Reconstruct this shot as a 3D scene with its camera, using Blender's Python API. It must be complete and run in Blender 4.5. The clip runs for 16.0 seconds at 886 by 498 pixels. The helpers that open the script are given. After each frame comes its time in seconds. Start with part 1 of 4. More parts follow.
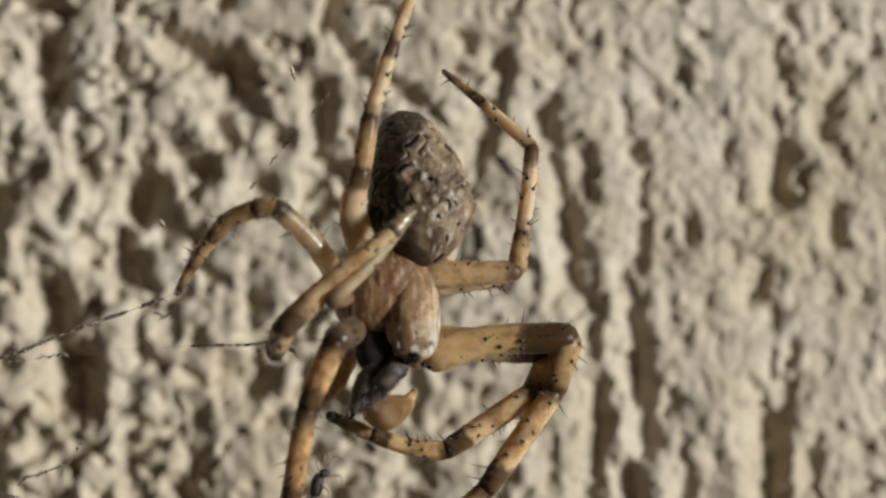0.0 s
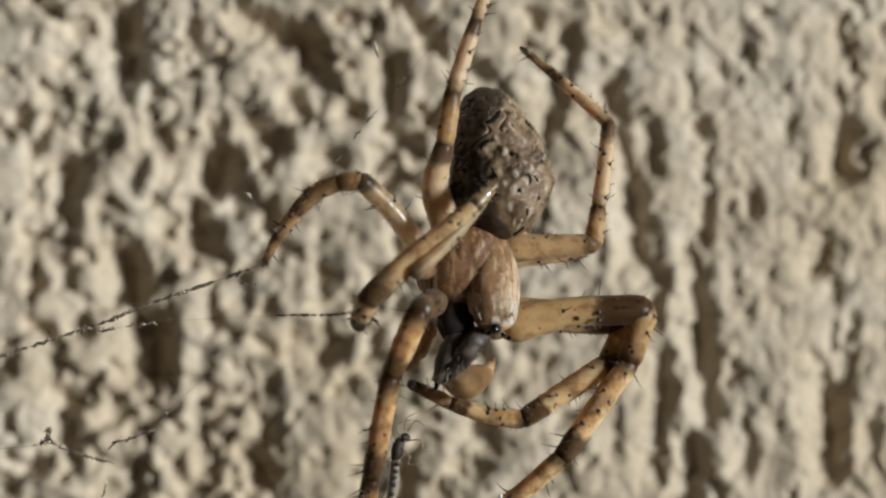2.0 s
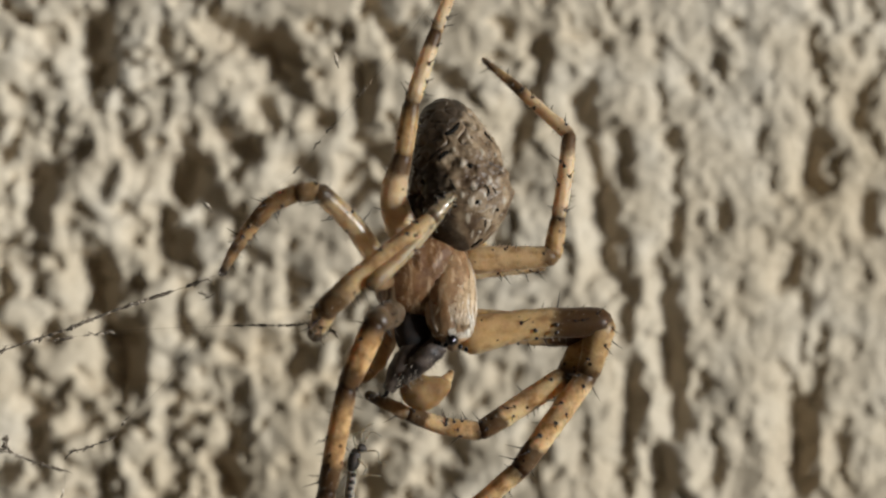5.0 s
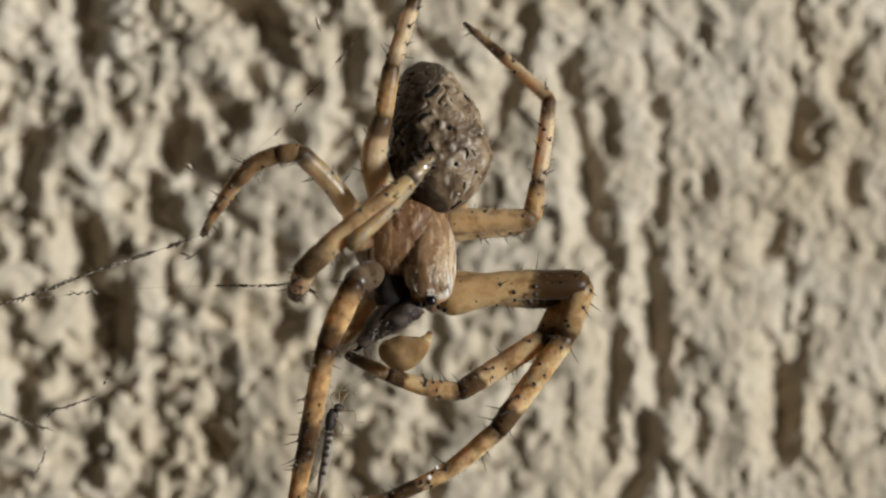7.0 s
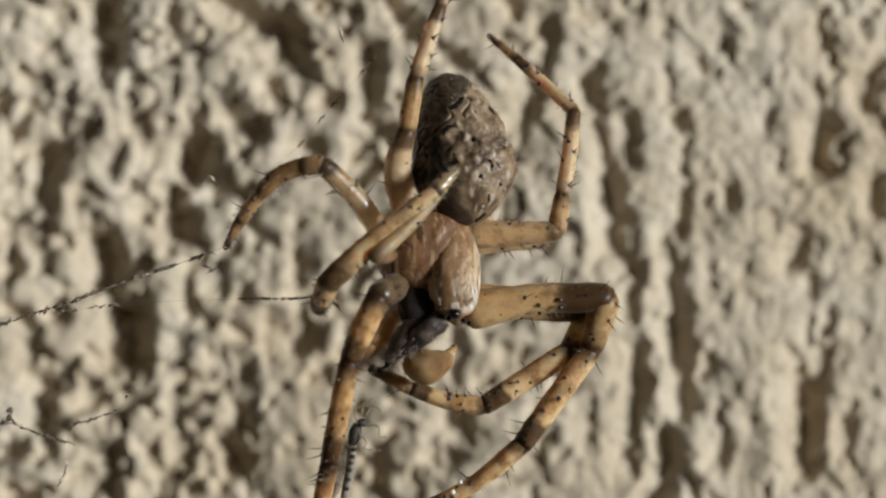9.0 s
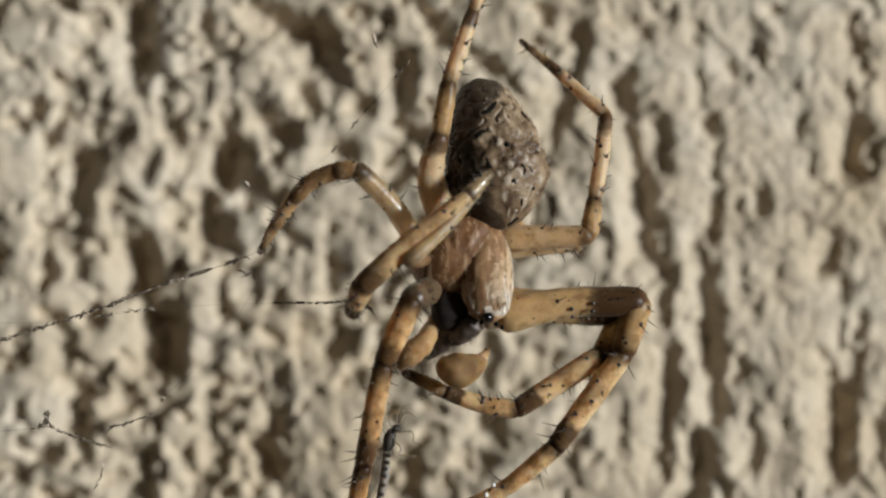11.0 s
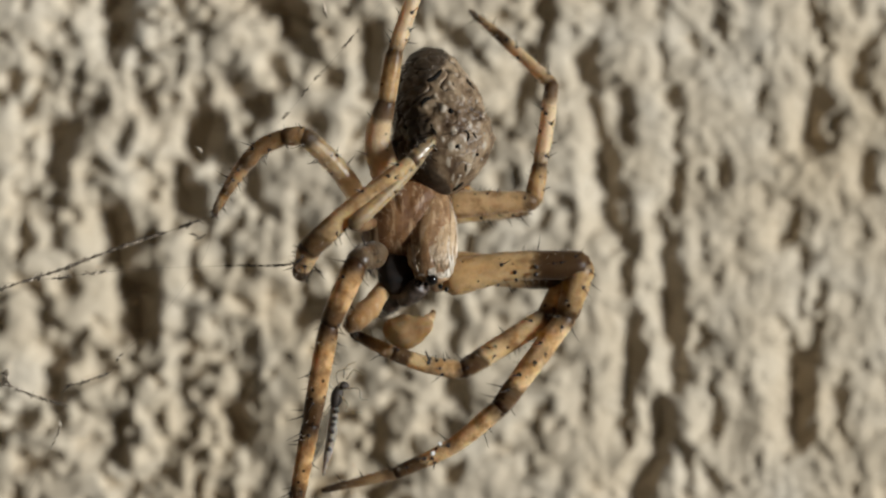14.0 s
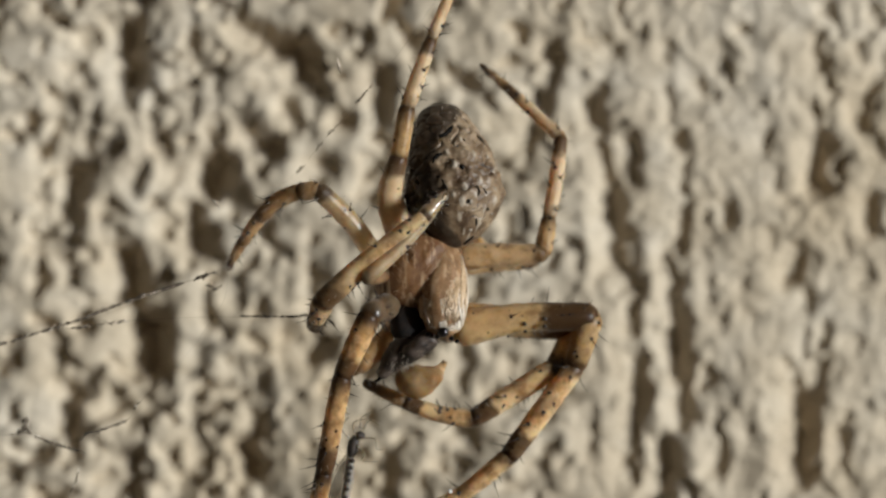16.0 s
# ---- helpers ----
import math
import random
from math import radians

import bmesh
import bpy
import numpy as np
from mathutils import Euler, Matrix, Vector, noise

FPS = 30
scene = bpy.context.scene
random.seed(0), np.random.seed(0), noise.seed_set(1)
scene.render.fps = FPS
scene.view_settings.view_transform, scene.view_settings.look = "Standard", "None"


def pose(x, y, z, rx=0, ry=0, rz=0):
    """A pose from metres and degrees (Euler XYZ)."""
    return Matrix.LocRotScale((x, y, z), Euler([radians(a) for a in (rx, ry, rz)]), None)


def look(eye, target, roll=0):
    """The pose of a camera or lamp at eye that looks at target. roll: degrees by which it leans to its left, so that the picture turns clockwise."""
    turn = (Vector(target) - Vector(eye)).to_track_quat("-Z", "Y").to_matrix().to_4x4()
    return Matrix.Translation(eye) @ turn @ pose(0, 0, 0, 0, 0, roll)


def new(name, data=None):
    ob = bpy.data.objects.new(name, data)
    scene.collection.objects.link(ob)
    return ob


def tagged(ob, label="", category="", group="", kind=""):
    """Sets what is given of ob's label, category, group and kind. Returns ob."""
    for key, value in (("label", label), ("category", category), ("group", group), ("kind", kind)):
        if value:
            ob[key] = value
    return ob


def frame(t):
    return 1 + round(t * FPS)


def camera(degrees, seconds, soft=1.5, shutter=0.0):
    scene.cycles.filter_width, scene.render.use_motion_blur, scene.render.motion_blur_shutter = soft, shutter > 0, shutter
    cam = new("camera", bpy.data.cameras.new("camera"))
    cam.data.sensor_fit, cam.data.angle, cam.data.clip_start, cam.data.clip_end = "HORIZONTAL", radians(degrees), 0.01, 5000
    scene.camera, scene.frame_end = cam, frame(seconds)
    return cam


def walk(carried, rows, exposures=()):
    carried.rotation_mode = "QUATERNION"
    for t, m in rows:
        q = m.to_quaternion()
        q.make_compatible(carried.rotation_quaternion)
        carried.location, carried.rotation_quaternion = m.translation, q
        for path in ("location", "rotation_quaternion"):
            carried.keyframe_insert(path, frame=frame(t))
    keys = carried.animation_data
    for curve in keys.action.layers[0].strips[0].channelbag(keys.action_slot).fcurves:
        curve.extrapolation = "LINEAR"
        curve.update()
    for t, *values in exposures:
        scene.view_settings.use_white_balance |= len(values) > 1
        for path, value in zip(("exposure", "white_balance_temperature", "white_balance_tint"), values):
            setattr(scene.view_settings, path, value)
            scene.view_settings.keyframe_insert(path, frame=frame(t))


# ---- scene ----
MM = 0.001


def v3(p):
    """A point given in millimetres."""
    return Vector((p[0] * MM, p[1] * MM, p[2] * MM))


def step(t, x, y, z, rx, ry, rz):
    return (t, pose(x * MM, y * MM, z * MM, rx, ry, rz))


# ---- camera: held by hand about 75 mm from the spider (millimetres, degrees) ----
cam = camera(26, 16.0, soft=2.3)
cam.data.dof.use_dof = True
cam.data.dof.focus_distance = 0.0745
cam.data.dof.aperture_fstop = 44.0
walk(cam, [
    step(0, -0.236, -94.372, 0.283, 91.487, 0.814, -2.644),
    step(0.5, -0.362, -95.094, 0.586, 91.108, 0.718, -2.294),
    step(1, -2.209, -95.547, 0.350, 90.654, 0.544, -2.027),
    step(1.5, -1.542, -96.208, 1.180, 90.648, 0.640, -1.821),
    step(2, -2.265, -96.037, 0.418, 90.576, 0.461, -1.803),
    step(2.5, -3.487, -96.688, 1.610, 90.820, 0.287, -1.676),
    step(3, -1.616, -96.734, 1.370, 91.030, 0.644, -1.726),
    step(3.5, -1.609, -95.638, 0.993, 90.958, 0.362, -1.886),
    step(3.7, -1.131, -95.457, 0.890, 91.015, 0.288, -2.027),
    step(5.8, -0.206, -96.480, 0.455, 90.525, -0.043, -1.678),
    step(6, 0.346, -96.597, -0.282, 90.535, 0.103, -1.686),
    step(6.5, -0.930, -97.563, -0.010, 90.249, -0.074, -1.531),
    step(7, 0.408, -96.703, -0.201, 90.241, -0.221, -1.570),
    step(7.5, -0.017, -95.994, 0.025, 90.274, -0.405, -1.603),
    step(8, -0.492, -96.076, -1.651, 90.211, -0.371, -1.391),
    step(8.5, -0.150, -95.827, -0.258, 90.621, -0.243, -1.343),
    step(9, 0.000, -96.168, -0.267, 90.676, -0.233, -1.177),
    step(9.2, -0.579, -95.696, -0.736, 90.805, -0.153, -1.270),
    step(11.3, -0.204, -96.899, -0.296, 90.847, -0.147, -0.304),
    step(11.5, -1.373, -97.103, -0.505, 90.871, -0.155, -0.512),
    step(12, -0.054, -97.308, -0.255, 90.860, -0.076, -0.573),
    step(12.5, 3.015, -97.545, -0.951, 90.775, -0.035, -0.293),
    step(13, 2.871, -98.288, -0.598, 90.407, -0.414, -0.405),
    step(13.5, 2.736, -99.062, 0.318, 90.555, -0.203, 0.187),
    step(14, 2.963, -98.478, -1.235, 90.449, -0.278, 0.474),
    step(14.5, 1.989, -98.514, -1.652, 90.571, -0.355, 0.525),
    step(15, 0.045, -98.785, -1.260, 90.785, -0.365, 0.251),
    step(15.5, 1.136, -99.161, 0.876, 90.622, -0.445, 0.396),
    step(16, 2.954, -100.062, 0.802, 90.480, -0.442, 0.792),
])

# ---- light: low sun raking the wall, weak sky ----
SUN_TO = Vector((0.84, -0.54, 0.08)).normalized()
world = bpy.data.worlds.new("sky")
scene.world = world
world.use_nodes = True
wn = world.node_tree.nodes
wn.clear()
sky = wn.new("ShaderNodeTexSky")
sky.sky_type = "NISHITA"
sky.sun_disc = False
sky.air_density = 0.35
sky.dust_density = 10.0
sky.ozone_density = 0.2
sky.sun_elevation = math.asin(SUN_TO.z)
sky.sun_rotation = math.atan2(SUN_TO.x, SUN_TO.y)
bg = wn.new("ShaderNodeBackground")
bg.inputs["Strength"].default_value = 0.009
wout = wn.new("ShaderNodeOutputWorld")
world.node_tree.links.new(sky.outputs["Color"], bg.inputs["Color"])
world.node_tree.links.new(bg.outputs["Background"], wout.inputs["Surface"])
sun = new("sun", bpy.data.lights.new("sun", "SUN"))
sun.data.energy = 4.4
sun.data.angle = radians(9)
sun.data.color = (0.925, 0.968, 1.0)
sun.matrix_world = look(SUN_TO * 2.0, (0, 0, 0))
scene.view_settings.exposure = 0.0


# ---- materials ----
def material(name, rough=0.6):
    m = bpy.data.materials.new(name)
    m.use_nodes = True
    t = m.node_tree
    b = t.nodes["Principled BSDF"]
    b.inputs["Roughness"].default_value = rough
    return m, t, b


def coords(t):
    return t.nodes.new("ShaderNodeTexCoord").outputs["Object"]


def noise_tex(t, co, scale, detail=4.0, rough=0.55):
    n = t.nodes.new("ShaderNodeTexNoise")
    n.inputs["Scale"].default_value = scale
    n.inputs["Detail"].default_value = detail
    n.inputs["Roughness"].default_value = rough
    t.links.new(co, n.inputs["Vector"])
    return n.outputs["Fac"]


def cells(t, co, scale, randomness=1.0):
    n = t.nodes.new("ShaderNodeTexVoronoi")
    n.inputs["Scale"].default_value = scale
    n.inputs["Randomness"].default_value = randomness
    t.links.new(co, n.inputs["Vector"])
    return n.outputs["Distance"]


def ramp(t, fac, stops):
    n = t.nodes.new("ShaderNodeValToRGB")
    e = n.color_ramp.elements
    while len(e) < len(stops):
        e.new(0.5)
    for el, (p, c) in zip(e, stops):
        el.position = p
        el.color = (*c, 1) if len(c) == 3 else (c[0], c[0], c[0], 1)
    t.links.new(fac, n.inputs["Fac"])
    return n.outputs["Color"]


def mixed(t, fac, a, b, how="MIX"):
    n = t.nodes.new("ShaderNodeMix")
    n.data_type = "RGBA"
    n.blend_type = how
    for i, s in ((0, fac), (6, a), (7, b)):
        if isinstance(s, (int, float)):
            n.inputs[i].default_value = s
        elif isinstance(s, tuple):
            n.inputs[i].default_value = (*s, 1)
        else:
            t.links.new(s, n.inputs[i])
    return n.outputs[2]


def bump(t, b, height, dist, strength=1.0):
    n = t.nodes.new("ShaderNodeBump")
    n.inputs["Strength"].default_value = strength
    n.inputs["Distance"].default_value = dist
    t.links.new(height, n.inputs["Height"])
    t.links.new(n.outputs["Normal"], b.inputs["Normal"])


def along(t):
    n = t.nodes.new("ShaderNodeAttribute")
    n.attribute_name = "along"
    return n.outputs["Fac"]


def stucco_material():
    m, t, b = material("stucco", 0.85)
    co = coords(t)
    col = ramp(t, noise_tex(t, co, 260, 6), [(0.25, (0.49, 0.40, 0.283)), (0.5, (0.555, 0.466, 0.341)), (0.75, (0.60, 0.525, 0.413))])
    grime = ramp(t, noise_tex(t, co, 75, 3), [(0.42, (1, 1, 1)), (0.75, (0.88, 0.84, 0.77))])
    col = mixed(t, 1.0, col, grime, "MULTIPLY")
    t.links.new(col, b.inputs["Base Color"])
    bump(t, b, noise_tex(t, co, 2600, 5), 0.00012, 0.5)
    return m


def soil_material():
    m, t, b = material("paving", 0.9)
    col = ramp(t, noise_tex(t, coords(t), 6, 6), [(0.3, (0.12, 0.105, 0.085)), (0.7, (0.2, 0.18, 0.15))])
    t.links.new(col, b.inputs["Base Color"])
    return m


def leg_material(name, base, pale, dark, stops, gloss=0.36, speck=0.22, coat=0.0, blotch=0.52, clear=0.3):
    """Amber, waxy cuticle; stops: how dark the rings are along a segment."""
    m, t, b = material(name, gloss)
    co = coords(t)
    base, pale = (tuple(c * k for c, k in zip(v, (1.12, 1.06, 0.95))) for v in (base, pale))
    col = ramp(t, noise_tex(t, co, 1500, 5, 0.65), [(0.32, base), (0.56, pale)])
    blot = ramp(t, noise_tex(t, co, 1700, 3), [(blotch, (0,)), (blotch + 0.15, (0.58,))])
    col = mixed(t, blot, col, (0.23, 0.105, 0.036))
    edge = mixed(t, 0.13, along(t), noise_tex(t, co, 2200, 3))
    band = ramp(t, edge, stops)
    col = mixed(t, band, col, dark)
    dots = ramp(t, cells(t, co, 1900), [(speck * 0.55, (1,)), (speck * 0.75, (0,))])
    some = ramp(t, noise_tex(t, co, 1300, 2), [(0.34, (0,)), (0.38, (1,))])
    col = mixed(t, mixed(t, 1.0, dots, some, "MULTIPLY"), col, (0.03, 0.017, 0.009))
    warm = ramp(t, noise_tex(t, co, 500, 3), [(0.50, (0,)), (0.74, (0.22,))])
    col = mixed(t, warm, col, (0.36, 0.205, 0.09))
    t.links.new(col, b.inputs["Base Color"])
    b.inputs["Subsurface Weight"].default_value = 1.0
    b.inputs["Subsurface Radius"].default_value = (0.9, 0.70, 0.42)
    b.inputs["Subsurface Scale"].default_value = 0.00065
    b.inputs["Sheen Weight"].default_value = 0.08
    b.inputs["Sheen Roughness"].default_value = 0.35
    b.inputs["Sheen Tint"].default_value = (1.0, 0.9, 0.76, 1)
    b.inputs["Transmission Weight"].default_value = clear
    b.inputs["IOR"].default_value = 1.38 if coat else 1.14
    b.inputs["Coat Weight"].default_value = max(coat, 0.2)
    b.inputs["Coat Roughness"].default_value = 0.16 if coat else 0.34
    bump(t, b, noise_tex(t, co, 6000, 4, 0.65), 0.00004, 0.7)
    return m


def plain_material(name, colour, rough=0.5, second=None, scale=2500.0, sss=0.0, clear=0.0):
    m, t, b = material(name, rough)
    co = coords(t)
    second = second or tuple(c * 0.6 for c in colour)
    t.links.new(ramp(t, noise_tex(t, co, scale, 5), [(0.35, second), (0.65, colour)]), b.inputs["Base Color"])
    if sss:
        b.inputs["Subsurface Weight"].default_value = sss
        b.inputs["Subsurface Radius"].default_value = (1.0, 0.5, 0.2)
        b.inputs["Subsurface Scale"].default_value = 0.0006
    b.inputs["Transmission Weight"].default_value = clear
    if clear:
        b.inputs["IOR"].default_value = 1.14
    bump(t, b, noise_tex(t, co, scale * 3, 3), 0.00002, 0.6)
    return m


def attribute(t, name):
    n = t.nodes.new("ShaderNodeAttribute")
    n.attribute_name = name
    return n.outputs["Fac"]


def abdomen_material():
    m, t, b = material("abdomen_skin", 0.46)
    co = coords(t)
    col = ramp(t, noise_tex(t, co, 900, 5, 0.6), [(0.36, (0.075, 0.043, 0.022)), (0.49, (0.195, 0.130, 0.075)), (0.60, (0.31, 0.225, 0.14))])
    folds = ramp(t, attribute(t, "fold"), [(0.35, (0,)), (0.9, (0.85,))])
    col = mixed(t, folds, col, (0.035, 0.023, 0.015))
    ring = ramp(t, mixed(t, 0.25, attribute(t, "ring"), noise_tex(t, co, 2400, 3)), [(0.32, (0,)), (0.62, (0.8,))])
    col = mixed(t, ring, col, (0.40, 0.335, 0.25))
    # dark leaf pattern at the tail end; the far flank's shade painted into the colour
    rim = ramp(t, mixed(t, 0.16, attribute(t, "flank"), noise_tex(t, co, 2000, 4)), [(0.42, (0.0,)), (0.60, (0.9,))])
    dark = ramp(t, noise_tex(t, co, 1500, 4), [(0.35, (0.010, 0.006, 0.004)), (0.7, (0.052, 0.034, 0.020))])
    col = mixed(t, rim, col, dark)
    t.links.new(col, b.inputs["Base Color"])
    b.inputs["Subsurface Weight"].default_value = 0.25
    b.inputs["Subsurface Radius"].default_value = (1.0, 0.75, 0.5)
    b.inputs["Subsurface Scale"].default_value = 0.0001
    b.inputs["Specular IOR Level"].default_value = 0.35
    bump(t, b, noise_tex(t, co, 3200, 4, 0.55), 0.00006, 0.6)
    return m


def head_material(name, deep, tan):
    m, t, b = material(name, 0.5)
    co = coords(t)
    col = ramp(t, noise_tex(t, co, 1800, 5, 0.6), [(0.35, deep), (0.62, tan)])
    n = t.nodes.new("ShaderNodeAttribute")
    n.attribute_name = "fold"
    line = ramp(t, mixed(t, 0.35, n.outputs["Fac"], noise_tex(t, co, 2600, 3)), [(0.50, (0.0,)), (0.85, (0.32,))])
    col = mixed(t, line, col, (0.12, 0.056, 0.024))
    patch = ramp(t, noise_tex(t, co, 750, 4, 0.6), [(0.48, (0,)), (0.64, (0.4,))])
    col = mixed(t, patch, col, (0.115, 0.055, 0.023))
    mp = t.nodes.new("ShaderNodeMapping")
    mp.inputs["Scale"].default_value = (1.0, 1.0, 0.13)
    mp.inputs["Rotation"].default_value = (0.0, 0.12, 0.0)
    t.links.new(co, mp.inputs["Vector"])
    combed = ramp(t, noise_tex(t, mp.outputs["Vector"], 4200, 3), [(0.52, (0,)), (0.66, (0.6,))])
    col = mixed(t, combed, col, (0.58, 0.40, 0.235))
    t.links.new(col, b.inputs["Base Color"])
    b.inputs["Subsurface Weight"].default_value = 0.4
    b.inputs["Subsurface Radius"].default_value = (1.0, 0.6, 0.35)
    b.inputs["Subsurface Scale"].default_value = 0.00015
    bump(t, b, noise_tex(t, co, 6000, 4, 0.65), 0.00004, 0.7)
    return m


def wing_material():
    m, t, b = material("wing_film", 0.25)
    b.inputs["Base Color"].default_value = (0.30, 0.27, 0.22, 1)
    b.inputs["Transmission Weight"].default_value = 0.0
    b.inputs["Alpha"].default_value = 0.3
    return m


STUCCO = stucco_material()
SOIL = soil_material()
AMBER, PALE, UMBER = (0.43, 0.235, 0.092), (0.76, 0.56, 0.335), (0.040, 0.015, 0.005)
LEG = leg_material("leg_cuticle", AMBER, PALE, UMBER, [(0.10, (0.97,)), (0.14, (0.75,)), (0.21, (0.0,)), (0.40, (0.0,)), (0.46, (0.35,)), (0.52, (0.0,)), (0.67, (0.0,)), (0.71, (0.88,)), (0.84, (0.86,)), (0.88, (1.0,))], 0.36, 0.20)
BLOTCHY = leg_material("blotched_cuticle", (0.40, 0.215, 0.08), (0.68, 0.46, 0.25), UMBER, [(0.13, (0.97,)), (0.20, (0.75,)), (0.32, (0.0,)), (0.44, (0.0,)), (0.48, (0.25,)), (0.53, (0.0,)), (0.60, (0.0,)), (0.70, (0.85,)), (0.86, (0.9,)), (0.89, (1.0,))], 0.36, 0.22, 0.0, 0.46)
CLEAN = leg_material("clean_cuticle", (0.50, 0.36, 0.22), (0.66, 0.51, 0.35), (0.09, 0.045, 0.02), [(0.09, (0.95,)), (0.13, (0.55,)), (0.24, (0.0,)), (0.68, (0.0,)), (0.75, (0.85,)), (0.88, (0.97,))], 0.34, 0.12, 0.0, 0.66)
BROWN = leg_material("brown_cuticle", (0.40, 0.24, 0.115), (0.54, 0.365, 0.20), (0.10, 0.045, 0.018), [(0.16, (0.5,)), (0.26, (0.0,)), (0.60, (0.1,)), (0.80, (0.8,))], 0.4, 0.12, 0.0, 0.62)
FEMUR = leg_material("femur_cuticle", (0.42, 0.276, 0.135), (0.58, 0.41, 0.22), (0.075, 0.036, 0.013), [(0.0, (0.0,)), (0.56, (0.0,)), (0.60, (0.7,)), (0.64, (0.97,))], 0.46, 0.14)
PALE_FEMUR = leg_material("pale_femur_cuticle", (0.43, 0.285, 0.148), (0.59, 0.428, 0.255), (0.10, 0.055, 0.028), [(0.0, (0.0,)), (0.76, (0.0,)), (0.84, (0.85,))], 0.32, 0.16)
PATELLA = leg_material("patella_cuticle", (0.34, 0.20, 0.09), (0.52, 0.37, 0.20), UMBER, [(0.12, (0.5,)), (0.22, (0.0,)), (0.55, (0.0,)), (0.70, (0.35,)), (0.84, (0.85,))])
TARSUS = leg_material("tarsus_cuticle", (0.30, 0.19, 0.10), (0.42, 0.30, 0.175), (0.04, 0.022, 0.014), [(0.14, (0.65,)), (0.26, (0.05,)), (0.45, (0.2,)), (0.76, (0.94,))], 0.45, 0.14)
GLASSY = leg_material("glassy_cuticle", (0.48, 0.35, 0.20), (0.66, 0.52, 0.34), UMBER, [(0.12, (0.5,)), (0.22, (0.0,)), (0.72, (0.0,)), (0.82, (0.85,))], 0.3, 0.18, 0.6, 0.56, 0.55)
KNEE = leg_material("knee_cuticle", (0.08, 0.055, 0.032), (0.18, 0.135, 0.09), UMBER, [(0.12, (0.4,)), (0.22, (0.0,)), (0.80, (0.0,)), (0.9, (0.5,))], 0.3, 0.12, 0.15)
FORELIMB = leg_material("plain_cuticle", AMBER, PALE, UMBER, [(0.10, (0.3,)), (0.2, (0.0,)), (0.66, (0.0,)), (0.80, (0.85,))], 0.36, 0.2)
SPINE = plain_material("dark_bristle", (0.035, 0.02, 0.012), 0.45)
TAN_HAIR = plain_material("tan_hair", (0.66, 0.49, 0.31), 0.4, (0.44, 0.29, 0.16))
PALE_HAIR = plain_material("pale_hair", (0.74, 0.66, 0.54), 0.4, (0.55, 0.44, 0.32))
ABDOMEN = abdomen_material()
MARK = plain_material("black_mark", (0.008, 0.006, 0.004), 0.85)
MARK.node_tree.nodes["Principled BSDF"].inputs["Specular IOR Level"].default_value = 0.2
# near-black: dark cuticle plus the deep shade of the mouth cavity
THROAT = plain_material("shaded_throat_cuticle", (0.025, 0.013, 0.007), 0.9, (0.006, 0.004, 0.003))
NODULE = plain_material("pale_nodule", (0.36, 0.30, 0.23), 0.45, (0.22, 0.17, 0.12))
HEAD = head_material("head_cuticle", (0.22, 0.112, 0.046), (0.35, 0.205, 0.10))
SHELL = head_material("carapace_cuticle", (0.13, 0.054, 0.018), (0.23, 0.112, 0.042))
JAW = plain_material("jaw_cuticle", (0.12, 0.088, 0.068), 0.5, (0.014, 0.009, 0.007), 1800)
PALP = plain_material("palp_cuticle", (0.40, 0.26, 0.13), 0.6, (0.24, 0.14, 0.06), 1500, 1.0, 0.5)
COXA = plain_material("hip_cuticle", (0.25, 0.155, 0.08), 0.45, (0.15, 0.08, 0.036), 1600, 0.3)
PALP.node_tree.nodes["Principled BSDF"].inputs["Transmission Weight"].default_value = 0.25
EYE = plain_material("eye_lens", (0.008, 0.006, 0.006), 0.08)
SILK = plain_material("dusty_silk", (0.27, 0.22, 0.17), 0.6, (0.07, 0.05, 0.035), 4000)
DUST = plain_material("dust", (0.22, 0.17, 0.12), 0.9, (0.06, 0.045, 0.03), 5000)
MIDGE = plain_material("midge_cuticle", (0.06, 0.040, 0.024), 0.65, (0.015, 0.012, 0.01), 4000)
MIDGE_PALE = plain_material("midge_membrane", (0.27, 0.24, 0.195), 0.5, (0.17, 0.145, 0.11), 4000, 0.5)
# opaque white in place of clear water: the drops' glint as colour
DEW_GLINT = plain_material("dew", (0.86, 0.85, 0.82), 0.06, (0.8, 0.78, 0.74))
WING = wing_material()


# ---- mesh tools ----
def part(name, bm, mats, parent, label=""):
    """Links a bmesh as one mesh object under its thing or part."""
    me = bpy.data.meshes.new(name)
    bm.to_mesh(me)
    bm.free()
    for f in me.polygons:
        f.use_smooth = True
    for mt in (mats if isinstance(mats, (list, tuple)) else [mats]):
        me.materials.append(mt)
    ob = new(name, me)
    if parent is not None:
        ob.parent = parent
    if label:
        ob["label"] = label
    return ob


def curve_points(pts, n):
    """Catmull-Rom through the points, n steps a span."""
    p = [Vector(q) for q in pts]
    p = [p[0] * 2 - p[1]] + p + [p[-1] * 2 - p[-2]]
    out = []
    for i in range(1, len(p) - 2):
        a, b, c, d = p[i - 1:i + 3]
        for k in range(n):
            s = k / n
            out.append(0.5 * (2 * b + (c - a) * s + (2 * a - 5 * b + 4 * c - d) * s * s + (3 * b - a - 3 * c + d) * s ** 3))
    out.append(p[-2])
    return out


